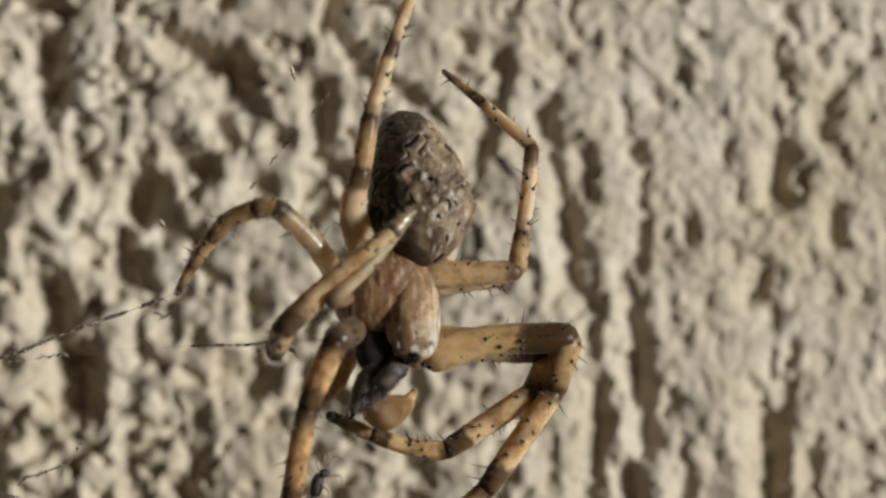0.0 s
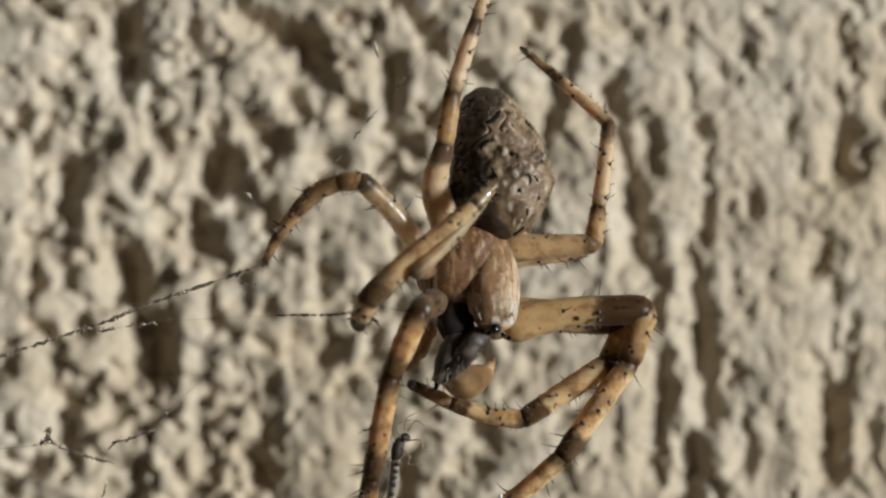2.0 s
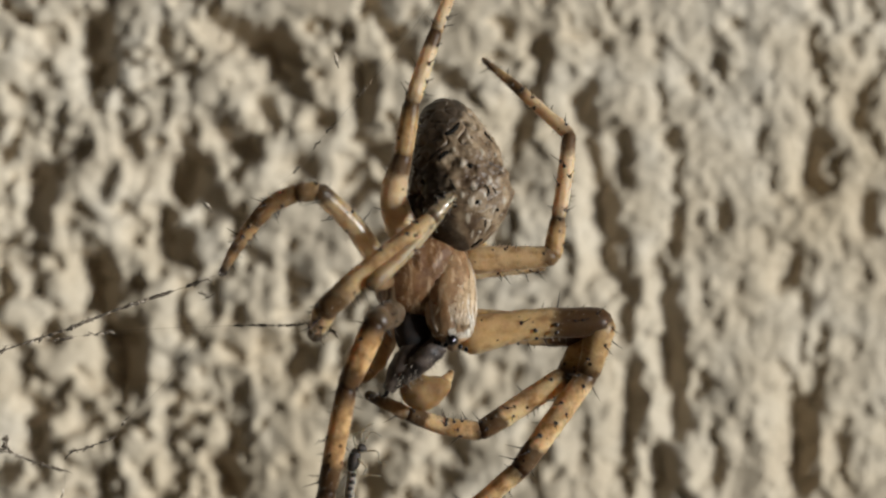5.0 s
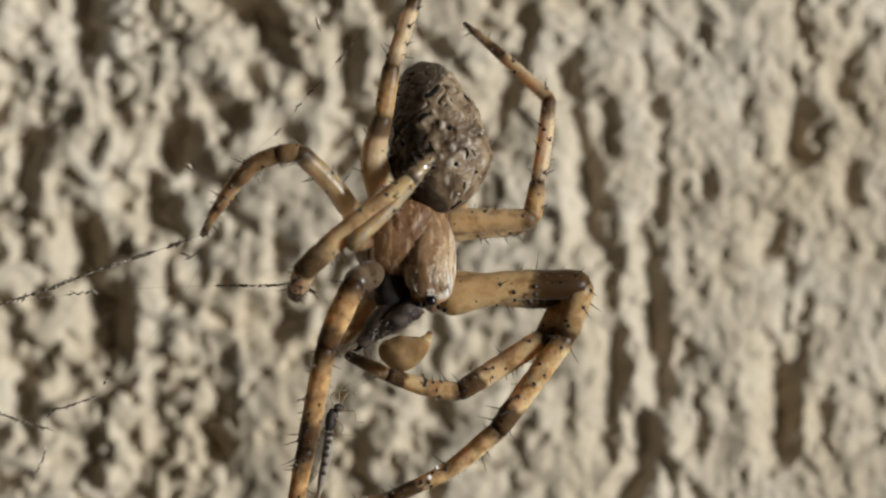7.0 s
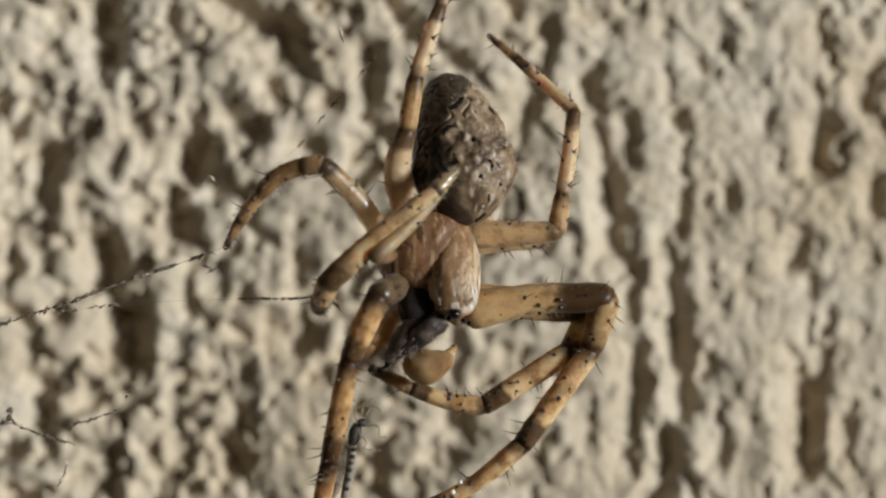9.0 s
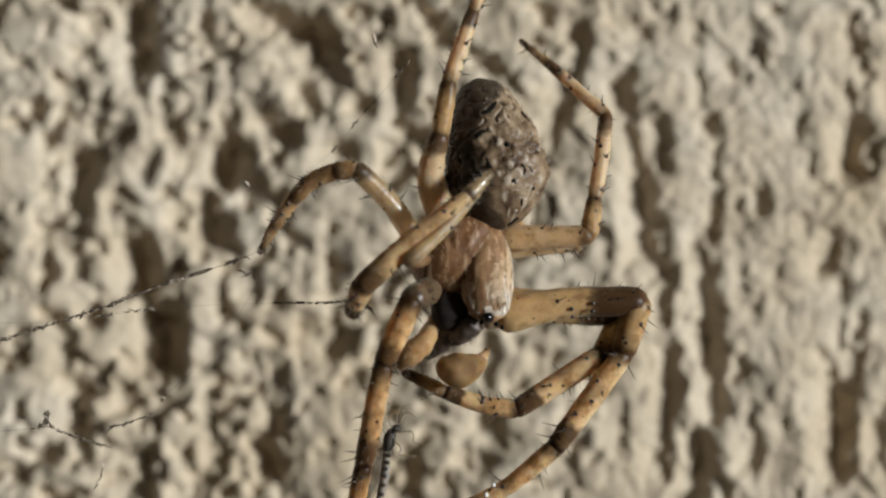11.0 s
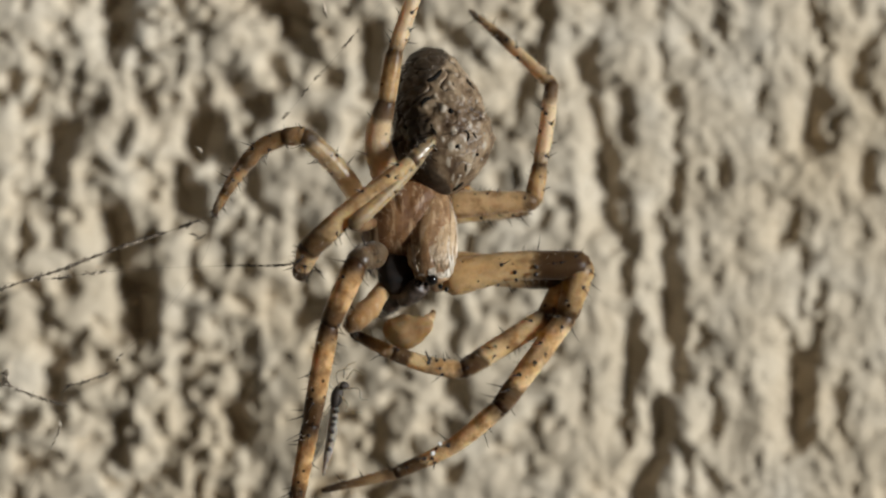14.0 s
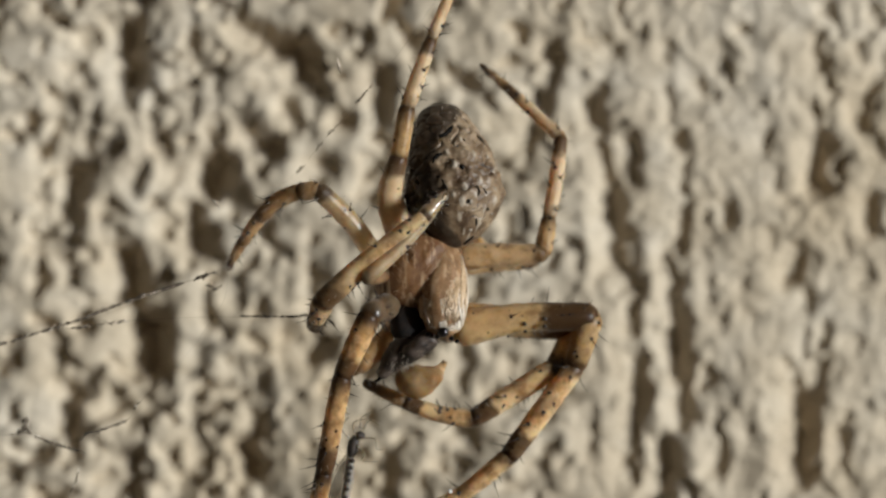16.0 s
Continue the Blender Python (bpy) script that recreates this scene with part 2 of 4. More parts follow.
def tube(bm, pts, radii, seg=12, mat=0, flat=1.0, wobble=0.0):
    """A tube through pts with a radius at each, closed at both ends; writes how far along it each ring lies."""
    layer = bm.verts.layers.float.get("along") or bm.verts.layers.float.new("along")
    n = len(pts)
    rings = []
    side = None
    for i in range(n):
        d = (pts[min(i + 1, n - 1)] - pts[max(i - 1, 0)]).normalized()
        if side is None:
            side = d.orthogonal().normalized()
        side = (side - d * side.dot(d)).normalized()
        up = d.cross(side)
        ring = []
        for k in range(seg):
            a = 2 * math.pi * k / seg
            r = radii[i] * (1 + (wobble * (noise.noise(pts[i] * 4000 + Vector((math.cos(a), math.sin(a), 0)))) if wobble else 0))
            v = bm.verts.new(pts[i] + side * (r * math.cos(a)) + up * (r * flat * math.sin(a)))
            v[layer] = i / (n - 1)
            ring.append(v)
        rings.append(ring)
    for i in range(n - 1):
        for k in range(seg):
            f = bm.faces.new((rings[i][k], rings[i][(k + 1) % seg], rings[i + 1][(k + 1) % seg], rings[i + 1][k]))
            f.material_index = mat
    for ring in (rings[0][::-1], rings[-1]):
        f = bm.faces.new(ring)
        f.material_index = mat
    return bm


def blob(bm, centre, axes, seg=16, rings=10, mat=0, rough=0.0, scale=2000.0, turn=None):
    """An ellipsoid with half axes in x, y, z, its surface uneven."""
    m = Matrix.Translation(centre) @ (turn.to_4x4() if turn else Matrix()) @ Matrix.Diagonal((*axes, 1))
    made = bmesh.ops.create_uvsphere(bm, u_segments=seg, v_segments=rings, radius=1.0)["verts"]
    for v in made:
        p = v.co.copy()
        v.co = m @ p
        if rough:
            v.co += (m.to_3x3() @ p) * (rough * noise.noise(v.co * scale))
    if mat:
        for f in {f for v in made for f in v.link_faces}:
            f.material_index = mat
    return made


def spine_mesh():
    bm = bmesh.new()
    tube(bm, [Vector((0, 0, 0)), Vector((0, 0, 0.4)), Vector((0, 0.03, 0.75)), Vector((0, 0.09, 1.0))], [0.085, 0.060, 0.032, 0.008], 6)
    tube(bm, [Vector((0, 0, -0.10)), Vector((0, 0, 0.02)), Vector((0, 0, 0.07))], [0.34, 0.30, 0.12], 8)
    me = bpy.data.meshes.new("spine")
    bm.to_mesh(me)
    bm.free()
    for f in me.polygons:
        f.use_smooth = True
    me.materials.append(SPINE)
    return me


SPINE_MESH = spine_mesh()


def segment(name, a, b, r0, r1, mat, parent, fuzz, bulge=0.0, bend=(0, 0, 0), spines=6, spine=0.5, hairs=0, seed=1, origin=(0, 0, 0), first=0.1):
    """One limb segment from a to b (mm); its spines are pieces of their own, its fine hairs go into fuzz."""
    rnd = random.Random(seed)
    a, b, o = v3(a), v3(b), v3(origin)
    mid = (a + b) / 2 + v3(bend)
    base = [p - o for p in curve_points([a, mid, b], 9)]
    n = len(base)
    radii = []
    for i in range(n):
        s = i / (n - 1)
        r = r0 + (r1 - r0) * s + bulge * math.sin(math.pi * s)
        end = min(s, 1 - s) * (n - 1)
        r *= 0.92 if end < 0.5 else (0.97 if end < 1.5 else 1.0)
        radii.append(r * MM)
    d0, d1 = (base[1] - base[0]).normalized(), (base[-1] - base[-2]).normalized()
    base = [base[0] - d0 * radii[0] * 0.5] + base + [base[-1] + d1 * radii[-1] * 0.5]
    radii = [radii[0] * 0.6] + radii + [radii[-1] * 0.6]
    bm = bmesh.new()
    tube(bm, base, radii, 16, wobble=0.07)
    ob = part(name, bm, mat, parent)
    for k in range(spines + hairs):
        long = k < spines
        i = rnd.randint(2 + int(first * n), n - 1)
        d = (base[i + 1] - base[i - 1]).normalized()
        # spines stand out to both sides and towards the light more than behind
        sd = Vector((d.z, 0, -d.x)).normalized() * rnd.choice((-1, 1)) if abs(d.y) < 0.95 else d.orthogonal().normalized()
        sd.rotate(Matrix.Rotation(rnd.gauss(0, 0.85 if long else 1.1), 3, d))
        p = base[i] + sd * radii[i] * 0.92
        out = (sd * 0.85 + d * rnd.uniform(0.15, 0.6)).normalized()
        if long:
            ln = spine * rnd.uniform(0.5, 1.35) * MM
            sp = new("spine", SPINE_MESH)
            sp.parent = parent
            sp.matrix_local = Matrix.Translation(p) @ out.to_track_quat("Z", "Y").to_matrix().to_4x4() @ Matrix.Diagonal((0.32 * MM, 0.32 * MM, ln, 1))
        else:
            ln = rnd.uniform(0.12, 0.26) * MM
            tube(fuzz, [p, p + out * ln], [0.0065 * MM, 0.002 * MM], 4, rnd.random() < 0.45)
    return ob


# ---- the wall ----
def lattice(x, z, seed):
    """Smooth value noise in -1..1 on arrays."""
    tab = np.random.RandomState(seed).uniform(-1, 1, (128, 128))
    xi, zi = np.floor(x).astype(int), np.floor(z).astype(int)
    fx, fz = x - xi, z - zi
    fx, fz = fx * fx * fx * (fx * (fx * 6 - 15) + 10), fz * fz * fz * (fz * (fz * 6 - 15) + 10)
    g = lambda i, j: tab[(xi + i) % 128, (zi + j) % 128]
    return (g(0, 0) * (1 - fx) + g(1, 0) * fx) * (1 - fz) + (g(0, 1) * (1 - fx) + g(1, 1) * fx) * fz


# pits that the trowel left open, patch by patch: from (x, z) to (x, z), half width (mm), steepness
PITS = {}
PITS["upper_left"] = [
    (-15.0, 13.2, -15.0, 10.9, 0.79, 1.00), (-15.3, 10.9, -15.1, 9.5, 0.51, 0.90), (-18.3, 10.7, -18.1, 10.5, 0.37, 0.60), (-17.2, 12.6, -17.3, 11.2, 0.34, 0.60),
    (-16.6, 9.1, -16.7, 8.5, 0.48, 0.65), (-17.5, 7.8, -17.4, 6.4, 0.51, 0.80), (-17.8, 6.2, -18.0, 3.5, 0.68, 0.95), (-13.7, 9.1, -13.6, 8.4, 0.37, 0.80),
    (-15.7, 7.5, -15.9, 7.3, 0.39, 0.65), (-14.4, 5.8, -14.7, 4.6, 0.45, 0.60), (-11.9, 11.0, -11.6, 10.5, 0.45, 0.90), (-10.5, 11.8, -10.2, 10.7, 0.39, 0.50),
    (-11.6, 9.3, -11.8, 8.3, 0.39, 0.70), (-9.3, 8.7, -9.0, 8.0, 0.37, 0.70), (-8.3, 7.4, -7.2, 7.2, 0.56, 1.00), (-10.8, 7.6, -10.8, 6.1, 0.28, 0.60),
]
PITS["middle_left"] = [
    (-10.0, 6.0, -10.4, 5.0, 0.79, 1.00), (-11.0, 5.1, -11.4, 4.1, 0.51, 0.90), (-9.7, 4.2, -9.8, 3.6, 0.45, 0.85), (-11.4, 3.9, -11.4, 1.6, 0.62, 1.00),
    (-12.9, 4.7, -12.9, 4.5, 0.34, 0.60), (-18.1, 3.0, -18.2, 1.3, 0.45, 0.45), (-15.4, 2.1, -15.1, 1.3, 0.39, 0.75), (-14.9, 1.0, -14.7, -1.0, 0.73, 1.00),
    (-13.2, 2.6, -12.9, 0.7, 0.37, 0.60), (-17.4, -1.5, -17.1, -2.7, 0.56, 0.60), (-18.6, -3.5, -18.8, -4.7, 0.56, 0.70), (-14.1, -2.4, -14.2, -4.9, 0.68, 0.95),
    (-13.4, -2.4, -13.4, -4.9, 0.68, 1.00), (-10.7, 0.2, -10.8, -2.4, 0.34, 0.55), (-9.1, -0.1, -9.0, -1.2, 0.45, 0.60), (-11.4, 1.3, -11.7, 0.5, 0.34, 0.50),
]
PITS["lower_left"] = [
    (-10.9, -3.8, -10.9, -5.5, 0.34, 0.60), (-11.1, -5.8, -11.2, -8.3, 0.39, 0.90), (-10.9, -8.5, -10.8, -10.0, 0.45, 0.90), (-11.6, -10.7, -11.3, -10.9, 0.37, 0.70),
    (-9.2, -4.4, -9.2, -5.2, 0.34, 0.55), (-15.5, -6.1, -15.5, -6.9, 0.56, 0.85), (-17.8, -6.4, -18.0, -8.3, 0.62, 1.00), (-18.0, -8.9, -17.9, -9.8, 0.31, 0.70),
    (-15.4, -8.5, -15.3, -8.6, 0.39, 0.60), (-16.8, -10.7, -15.9, -10.5, 0.37, 0.55), (-14.6, -9.8, -14.5, -11.5, 0.45, 1.00), (-14.2, -11.9, -14.0, -12.6, 0.34, 0.70),
    (-12.3, -9.0, -12.3, -9.7, 0.34, 0.80), (-13.1, -6.1, -12.8, -6.6, 0.34, 0.60), (-12.3, -11.5, -12.5, -12.6, 0.39, 0.75), (-10.5, -11.3, -10.5, -11.6, 0.34, 0.60),
]
PITS["upper_middle"] = [
    (-7.8, 12.6, -6.1, 12.1, 0.62, 0.95), (-5.9, 11.8, -5.7, 10.9, 0.56, 1.00), (-7.3, 11.0, -7.2, 10.4, 0.39, 0.50), (-6.8, 9.6, -6.8, 9.1, 0.34, 0.50),
    (-2.5, 12.7, -2.8, 11.7, 0.34, 0.70), (-1.6, 11.0, -1.7, 9.8, 0.45, 0.85), (-1.7, 9.6, -1.6, 8.2, 0.48, 0.75), (-4.8, 9.7, -3.9, 8.9, 0.39, 0.50),
    (-3.4, 8.2, -3.3, 8.1, 0.39, 0.70), (-4.8, 6.2, -4.5, 5.7, 0.45, 0.80), (-1.6, 5.6, -1.3, 5.6, 0.42, 0.50), (7.3, 12.1, 7.3, 10.0, 0.45, 0.75),
    (6.6, 9.5, 6.5, 7.8, 0.65, 0.80), (-5.1, 8.2, -5.2, 7.5, 0.28, 0.45), (-9.4, 7.6, -9.3, 6.6, 0.28, 0.40),
]
PITS["lower_middle"] = [
    (-8.0, -7.2, -7.9, -8.3, 0.51, 0.75), (-8.7, -8.8, -8.1, -9.8, 0.62, 0.95), (-7.7, -5.0, -7.8, -5.8, 0.56, 0.55), (-7.0, -11.2, -7.1, -12.0, 0.56, 0.60),
    (-4.7, -3.2, -5.3, -4.1, 0.62, 0.80), (2.7, -7.6, 2.8, -8.2, 0.54, 0.60), (2.5, -9.4, 2.6, -9.8, 0.51, 0.60), (1.0, -10.6, 1.2, -10.8, 0.45, 0.40),
    (-1.3, -10.2, -1.1, -10.4, 0.45, 0.50), (6.7, -10.9, 6.6, -12.0, 0.28, 0.60), (7.4, -8.0, 7.5, -8.6, 0.39, 0.50), (2.8, -4.5, 2.8, -5.2, 0.45, 0.50),
    (9.5, -6.9, 9.7, -8.6, 0.45, 0.50),
]
PITS["long_groove"] = [
    (9.2, 12.7, 10.5, 12.3, 0.48, 0.75), (8.8, 11.1, 8.8, 10.5, 0.25, 0.60), (9.5, 9.6, 9.8, 7.7, 0.62, 0.75), (9.9, 7.1, 10.5, 5.7, 0.56, 0.85),
    (11.4, 7.4, 11.5, 5.4, 0.45, 0.90), (10.5, 5.3, 10.6, 2.8, 0.68, 0.85), (10.7, 2.8, 11.0, 1.0, 0.68, 0.85), (11.1, 1.0, 11.6, -0.2, 0.56, 0.80),
    (11.5, -1.2, 11.7, -2.7, 0.45, 0.75), (12.0, -4.1, 12.0, -5.7, 0.68, 0.85), (11.8, -6.0, 11.7, -7.3, 0.59, 0.75), (11.7, -7.7, 11.7, -10.0, 0.62, 0.80),
    (13.4, -8.3, 13.7, -10.0, 0.56, 1.00), (13.6, -10.3, 13.0, -11.7, 0.65, 0.95), (12.6, -12.0, 12.4, -13.0, 0.68, 0.90), (14.3, -10.6, 15.1, -12.1, 0.39, 0.85),
]
PITS["right_groove"] = [
    (14.4, 4.5, 14.4, 3.4, 0.34, 0.60), (14.3, 3.1, 13.9, 2.0, 0.45, 0.85), (13.4, 1.7, 13.2, 0.7, 0.34, 0.85), (13.8, 0.3, 13.5, -1.2, 0.45, 0.85),
    (13.7, -1.4, 14.0, -2.6, 0.59, 0.85), (13.8, -2.9, 14.0, -4.9, 0.68, 0.95), (14.1, -4.9, 14.4, -7.1, 0.56, 0.85), (15.6, -4.8, 15.3, -5.5, 0.39, 0.80),
    (15.8, -7.1, 16.0, -8.3, 0.28, 0.60), (16.3, -8.6, 16.0, -9.7, 0.39, 0.85), (15.8, -11.9, 16.3, -12.6, 0.45, 0.80), (17.8, -7.7, 17.9, -8.2, 0.34, 0.60),
    (18.3, -11.1, 18.3, -11.4, 0.31, 0.60), (13.9, 7.5, 14.1, 6.9, 0.39, 0.85), (14.1, 6.7, 14.2, 4.8, 0.28, 0.75), (13.2, 10.0, 13.6, 8.6, 0.34, 0.55),
]
PITS["far_upper"] = [
    (13.3, 12.5, 13.3, 11.7, 0.39, 0.60), (15.9, 12.4, 16.2, 11.4, 0.42, 0.60), (14.9, 10.7, 15.4, 9.8, 0.39, 0.70), (15.6, 9.7, 16.0, 9.6, 0.37, 0.70),
    (16.5, 11.2, 16.6, 10.3, 0.28, 0.70), (16.5, 4.1, 16.6, 3.0, 0.34, 0.85), (15.3, 3.3, 15.7, 2.4, 0.39, 0.50), (21.2, 12.8, 21.5, 11.2, 0.45, 0.85),
    (21.7, 10.9, 22.1, 9.7, 0.34, 0.80), (21.0, 9.2, 21.1, 7.8, 0.39, 0.75), (21.5, 7.2, 21.4, 5.2, 0.76, 1.00), (22.3, 6.2, 22.3, 5.8, 0.51, 0.90),
    (18.5, 7.8, 18.5, 7.0, 0.37, 0.75), (19.2, 5.6, 19.2, 5.2, 0.39, 0.70), (19.8, 4.5, 20.1, 4.4, 0.39, 0.60), (23.4, 12.3, 23.4, 11.9, 0.34, 0.70),
]
PITS["far_right"] = [
    (24.9, 11.4, 24.0, 10.1, 0.45, 0.85), (23.8, 9.7, 23.7, 8.4, 0.51, 0.95), (24.1, 7.8, 24.5, 6.9, 0.34, 0.80), (24.4, 5.6, 24.8, 5.7, 0.45, 0.55),
    (24.0, 4.3, 24.3, 2.8, 0.51, 0.95), (20.4, 1.4, 20.0, 0.3, 0.51, 1.00), (20.6, -0.7, 20.8, -1.0, 0.39, 0.80), (18.8, 2.6, 19.0, 2.0, 0.31, 0.50),
    (23.7, 0.7, 24.0, 0.3, 0.42, 0.65), (25.3, 0.4, 25.3, 0.2, 0.34, 0.70), (22.7, 2.3, 22.9, 1.6, 0.31, 0.50), (21.7, -2.3, 21.6, -3.2, 0.34, 0.75),
    (20.6, -2.8, 20.7, -4.0, 0.34, 0.85), (20.0, -4.3, 20.3, -4.8, 0.45, 0.80), (21.7, -4.2, 21.3, -5.5, 0.51, 0.80),
]
PITS["far_lower"] = [
    (20.6, -5.8, 20.7, -7.7, 0.73, 0.95), (20.7, -7.8, 20.7, -10.0, 0.73, 1.00), (19.6, -10.6, 19.9, -10.5, 0.34, 0.80), (21.6, -10.6, 21.9, -10.8, 0.39, 0.70),
    (22.5, -7.8, 22.9, -9.5, 0.45, 0.90), (22.9, -9.9, 23.0, -10.2, 0.42, 0.70), (22.9, -6.3, 22.9, -6.8, 0.28, 0.60), (23.2, -2.9, 23.5, -3.4, 0.34, 0.60),
    (25.3, -7.5, 25.4, -7.9, 0.39, 0.60), (25.4, -9.3, 25.4, -9.6, 0.39, 0.70), (23.3, -11.0, 23.4, -11.3, 0.34, 0.50), (23.7, -6.2, 23.8, -6.3, 0.34, 0.50),
    (15.6, -0.2, 15.5, -0.7, 0.34, 0.60), (17.4, 0.1, 17.4, -0.3, 0.34, 0.60), (16.0, -1.7, 16.3, -1.8, 0.42, 0.60), (17.8, -1.7, 17.9, -2.1, 0.34, 0.60),
]

# smooth proud ridges between the pits: x, z, half width, half height, height
RIDGES = [
    (9.13, 2.79, 0.45, 4.26, 0.35), (13.05, -4.67, 0.40, 3.41, 0.50), (8.40, 13.07, 0.51, 2.56, 0.40), (-16.46, 10.14, 0.74, 1.70, 0.30),
    (18.60, -8.17, 0.90, 3.00, 0.45), (-12.10, 9.82, 0.40, 3.41, 0.30), (-9.5, -8.6, 0.6, 2.4, 0.3), (20.0, 6.2, 0.5, 1.8, 0.35), (-6.8, 5.6, 0.5, 2.0, 0.3),
]


def knobs(x, z, seed):
    """Rounded grains: near 1 on each, falling to 0 in the gaps between them."""
    rs = np.random.RandomState(seed)
    jx, jz, size = rs.uniform(0.1, 0.9, (96, 96)), rs.uniform(0.1, 0.9, (96, 96)), rs.uniform(0.75, 1.25, (96, 96))
    xi, zi = np.floor(x).astype(int), np.floor(z).astype(int)
    best = np.full_like(x, 1e-4)
    for i in (-1, 0, 1):
        for j in (-1, 0, 1):
            a, b = (xi + i) % 96, (zi + j) % 96
            d2 = ((x - xi - i - jx[a, b]) ** 2 + (z - zi - j - jz[a, b]) ** 2) / (0.62 * size[a, b]) ** 2
            best += (size[a, b] * np.exp(-1.7 * d2)) ** 2.5
    return best ** 0.4


def wall_height(x, z):
    """How far the coat stands out of the wall, in mm."""
    wx = x + 0.20 * lattice(x * 0.9, z * 0.7, 1) + 0.10 * lattice(x * 2.6, z * 2.1, 9)
    wz = z + 0.25 * lattice(x * 0.8 + 7, z * 0.6, 2) + 0.12 * lattice(x * 2.4, z * 2.3, 10)
    fine = np.clip((x - 1.0) / 12.0, 0, 1)
    # gentle lumps of grit under a skim of plaster, coarser to the one side
    h = 0.18 * lattice(wx * 0.34, wz * 0.36, 3) + (0.13 - 0.06 * fine) * lattice(wx * 0.78, wz * 0.86, 4)
    h += (0.11 - 0.02 * fine) * lattice(wx * 1.45, wz * 1.60, 42) + (0.022 + 0.055 * fine) * lattice(wx * 3.0, wz * 3.2, 43)
    h += (0.15 - 0.06 * fine) * knobs(wx * 0.85, wz * 0.95, 31) + 0.10 * knobs(wx * 1.5 + 0.4, wz * 1.65, 32) + (0.03 + 0.085 * fine) * knobs(wx * 2.6, wz * 2.8, 33)
    # the whole coat bellies out a little
    h += 2.2 * np.exp(-((x - 8.0) / 24.0) ** 2) - 2.0
    # worn round
    for _ in range(2):
        h[1:-1] = 0.25 * h[:-2] + 0.5 * h[1:-1] + 0.25 * h[2:]
        h[:, 1:-1] = 0.25 * h[:, :-2] + 0.5 * h[:, 1:-1] + 0.25 * h[:, 2:]
    h += (0.016 + 0.010 * fine) * lattice(x * 5.2, z * 4.6, 7) + 0.007 * lattice(x * 11.0, z * 10.0, 8)
    # small gaps all over, larger ones further out
    wide = 0.62 * lattice(wx * 0.75 + 3, wz * 0.85, 21) + 0.38 * lattice(wx * 1.5, wz * 1.6, 22)
    s = np.clip((wide + 0.12 - 0.20 * fine) / 0.75, 0, 1)
    out = np.clip(np.maximum(np.abs(x - 3.2) - 22.0, np.abs(z - 0.1) - 12.2) / 1.0, 0, 1)
    h -= (0.80 - 0.70 * fine + 0.4 * out) * s * s * (3 - 2 * s)
    ex = 0.20 * lattice(x * 1.7, z * 1.6, 11) + 0.13 * lattice(x * 3.8, z * 3.2, 12)
    ez = 0.24 * lattice(x * 1.5 + 5, z * 1.4, 13) + 0.12 * lattice(x * 3.6, z * 3.4, 14)
    dug = np.zeros_like(h)
    for rows in PITS.values():
        for x0, z0, x1, z1, half, steep in rows:
            near = (np.abs(x - (x0 + x1) / 2) < abs(x1 - x0) / 2 + 4 * half) & (np.abs(z - (z0 + z1) / 2) < abs(z1 - z0) / 2 + 4 * half)
            px, pz = x[near] + ex[near] - x0 + (0.30 - 0.05 * (x0 > 6)) * half + 0.12 * (x0 < -4), z[near] + ez[near] - z0
            dx, dz = x1 - x0, z1 - z0
            k = np.clip((px * dx + pz * dz) / (dx * dx + dz * dz), 0, 1)
            away = px - k * dx
            # undercut to the one side, running out gently to the other
            d = np.hypot(away * np.where(away < 0, 0.68, 1.15), pz - k * dz) / ((1.30 - 0.18 * (x0 > 6)) * half)
            dug[near] = np.maximum(dug[near], min(2.6, 0.06 + (2.8 - 1.0 * (x0 > 6)) * half * steep ** 1.6) * np.exp(-0.95 * d ** 1.9))
    h = h * (1 - 0.35 * np.clip(dug, 0, 1)) - dug
    for cx, cz, hw, hh, dep in RIDGES:
        q = (np.abs((x - cx) / hw + 0.5 * ex / hw) ** 2 + np.abs((z - cz) / hh) ** 4)
        h += dep * (0.55 + 0.35 * lattice(x * 0.9, z * 1.1, 51)) * np.exp(-q)
    return h - 0.35


def graded(lo, hi, pitch, far):
    """Fine steps from lo to hi, then ever longer ones out to far."""
    mid = list(np.arange(lo, hi, pitch))
    up, down, s = [hi], [lo - pitch], pitch
    while up[-1] < far:
        s *= 1.35
        up.append(up[-1] + s)
        down.append(down[-1] - s)
    return np.array(down[::-1] + mid + up)


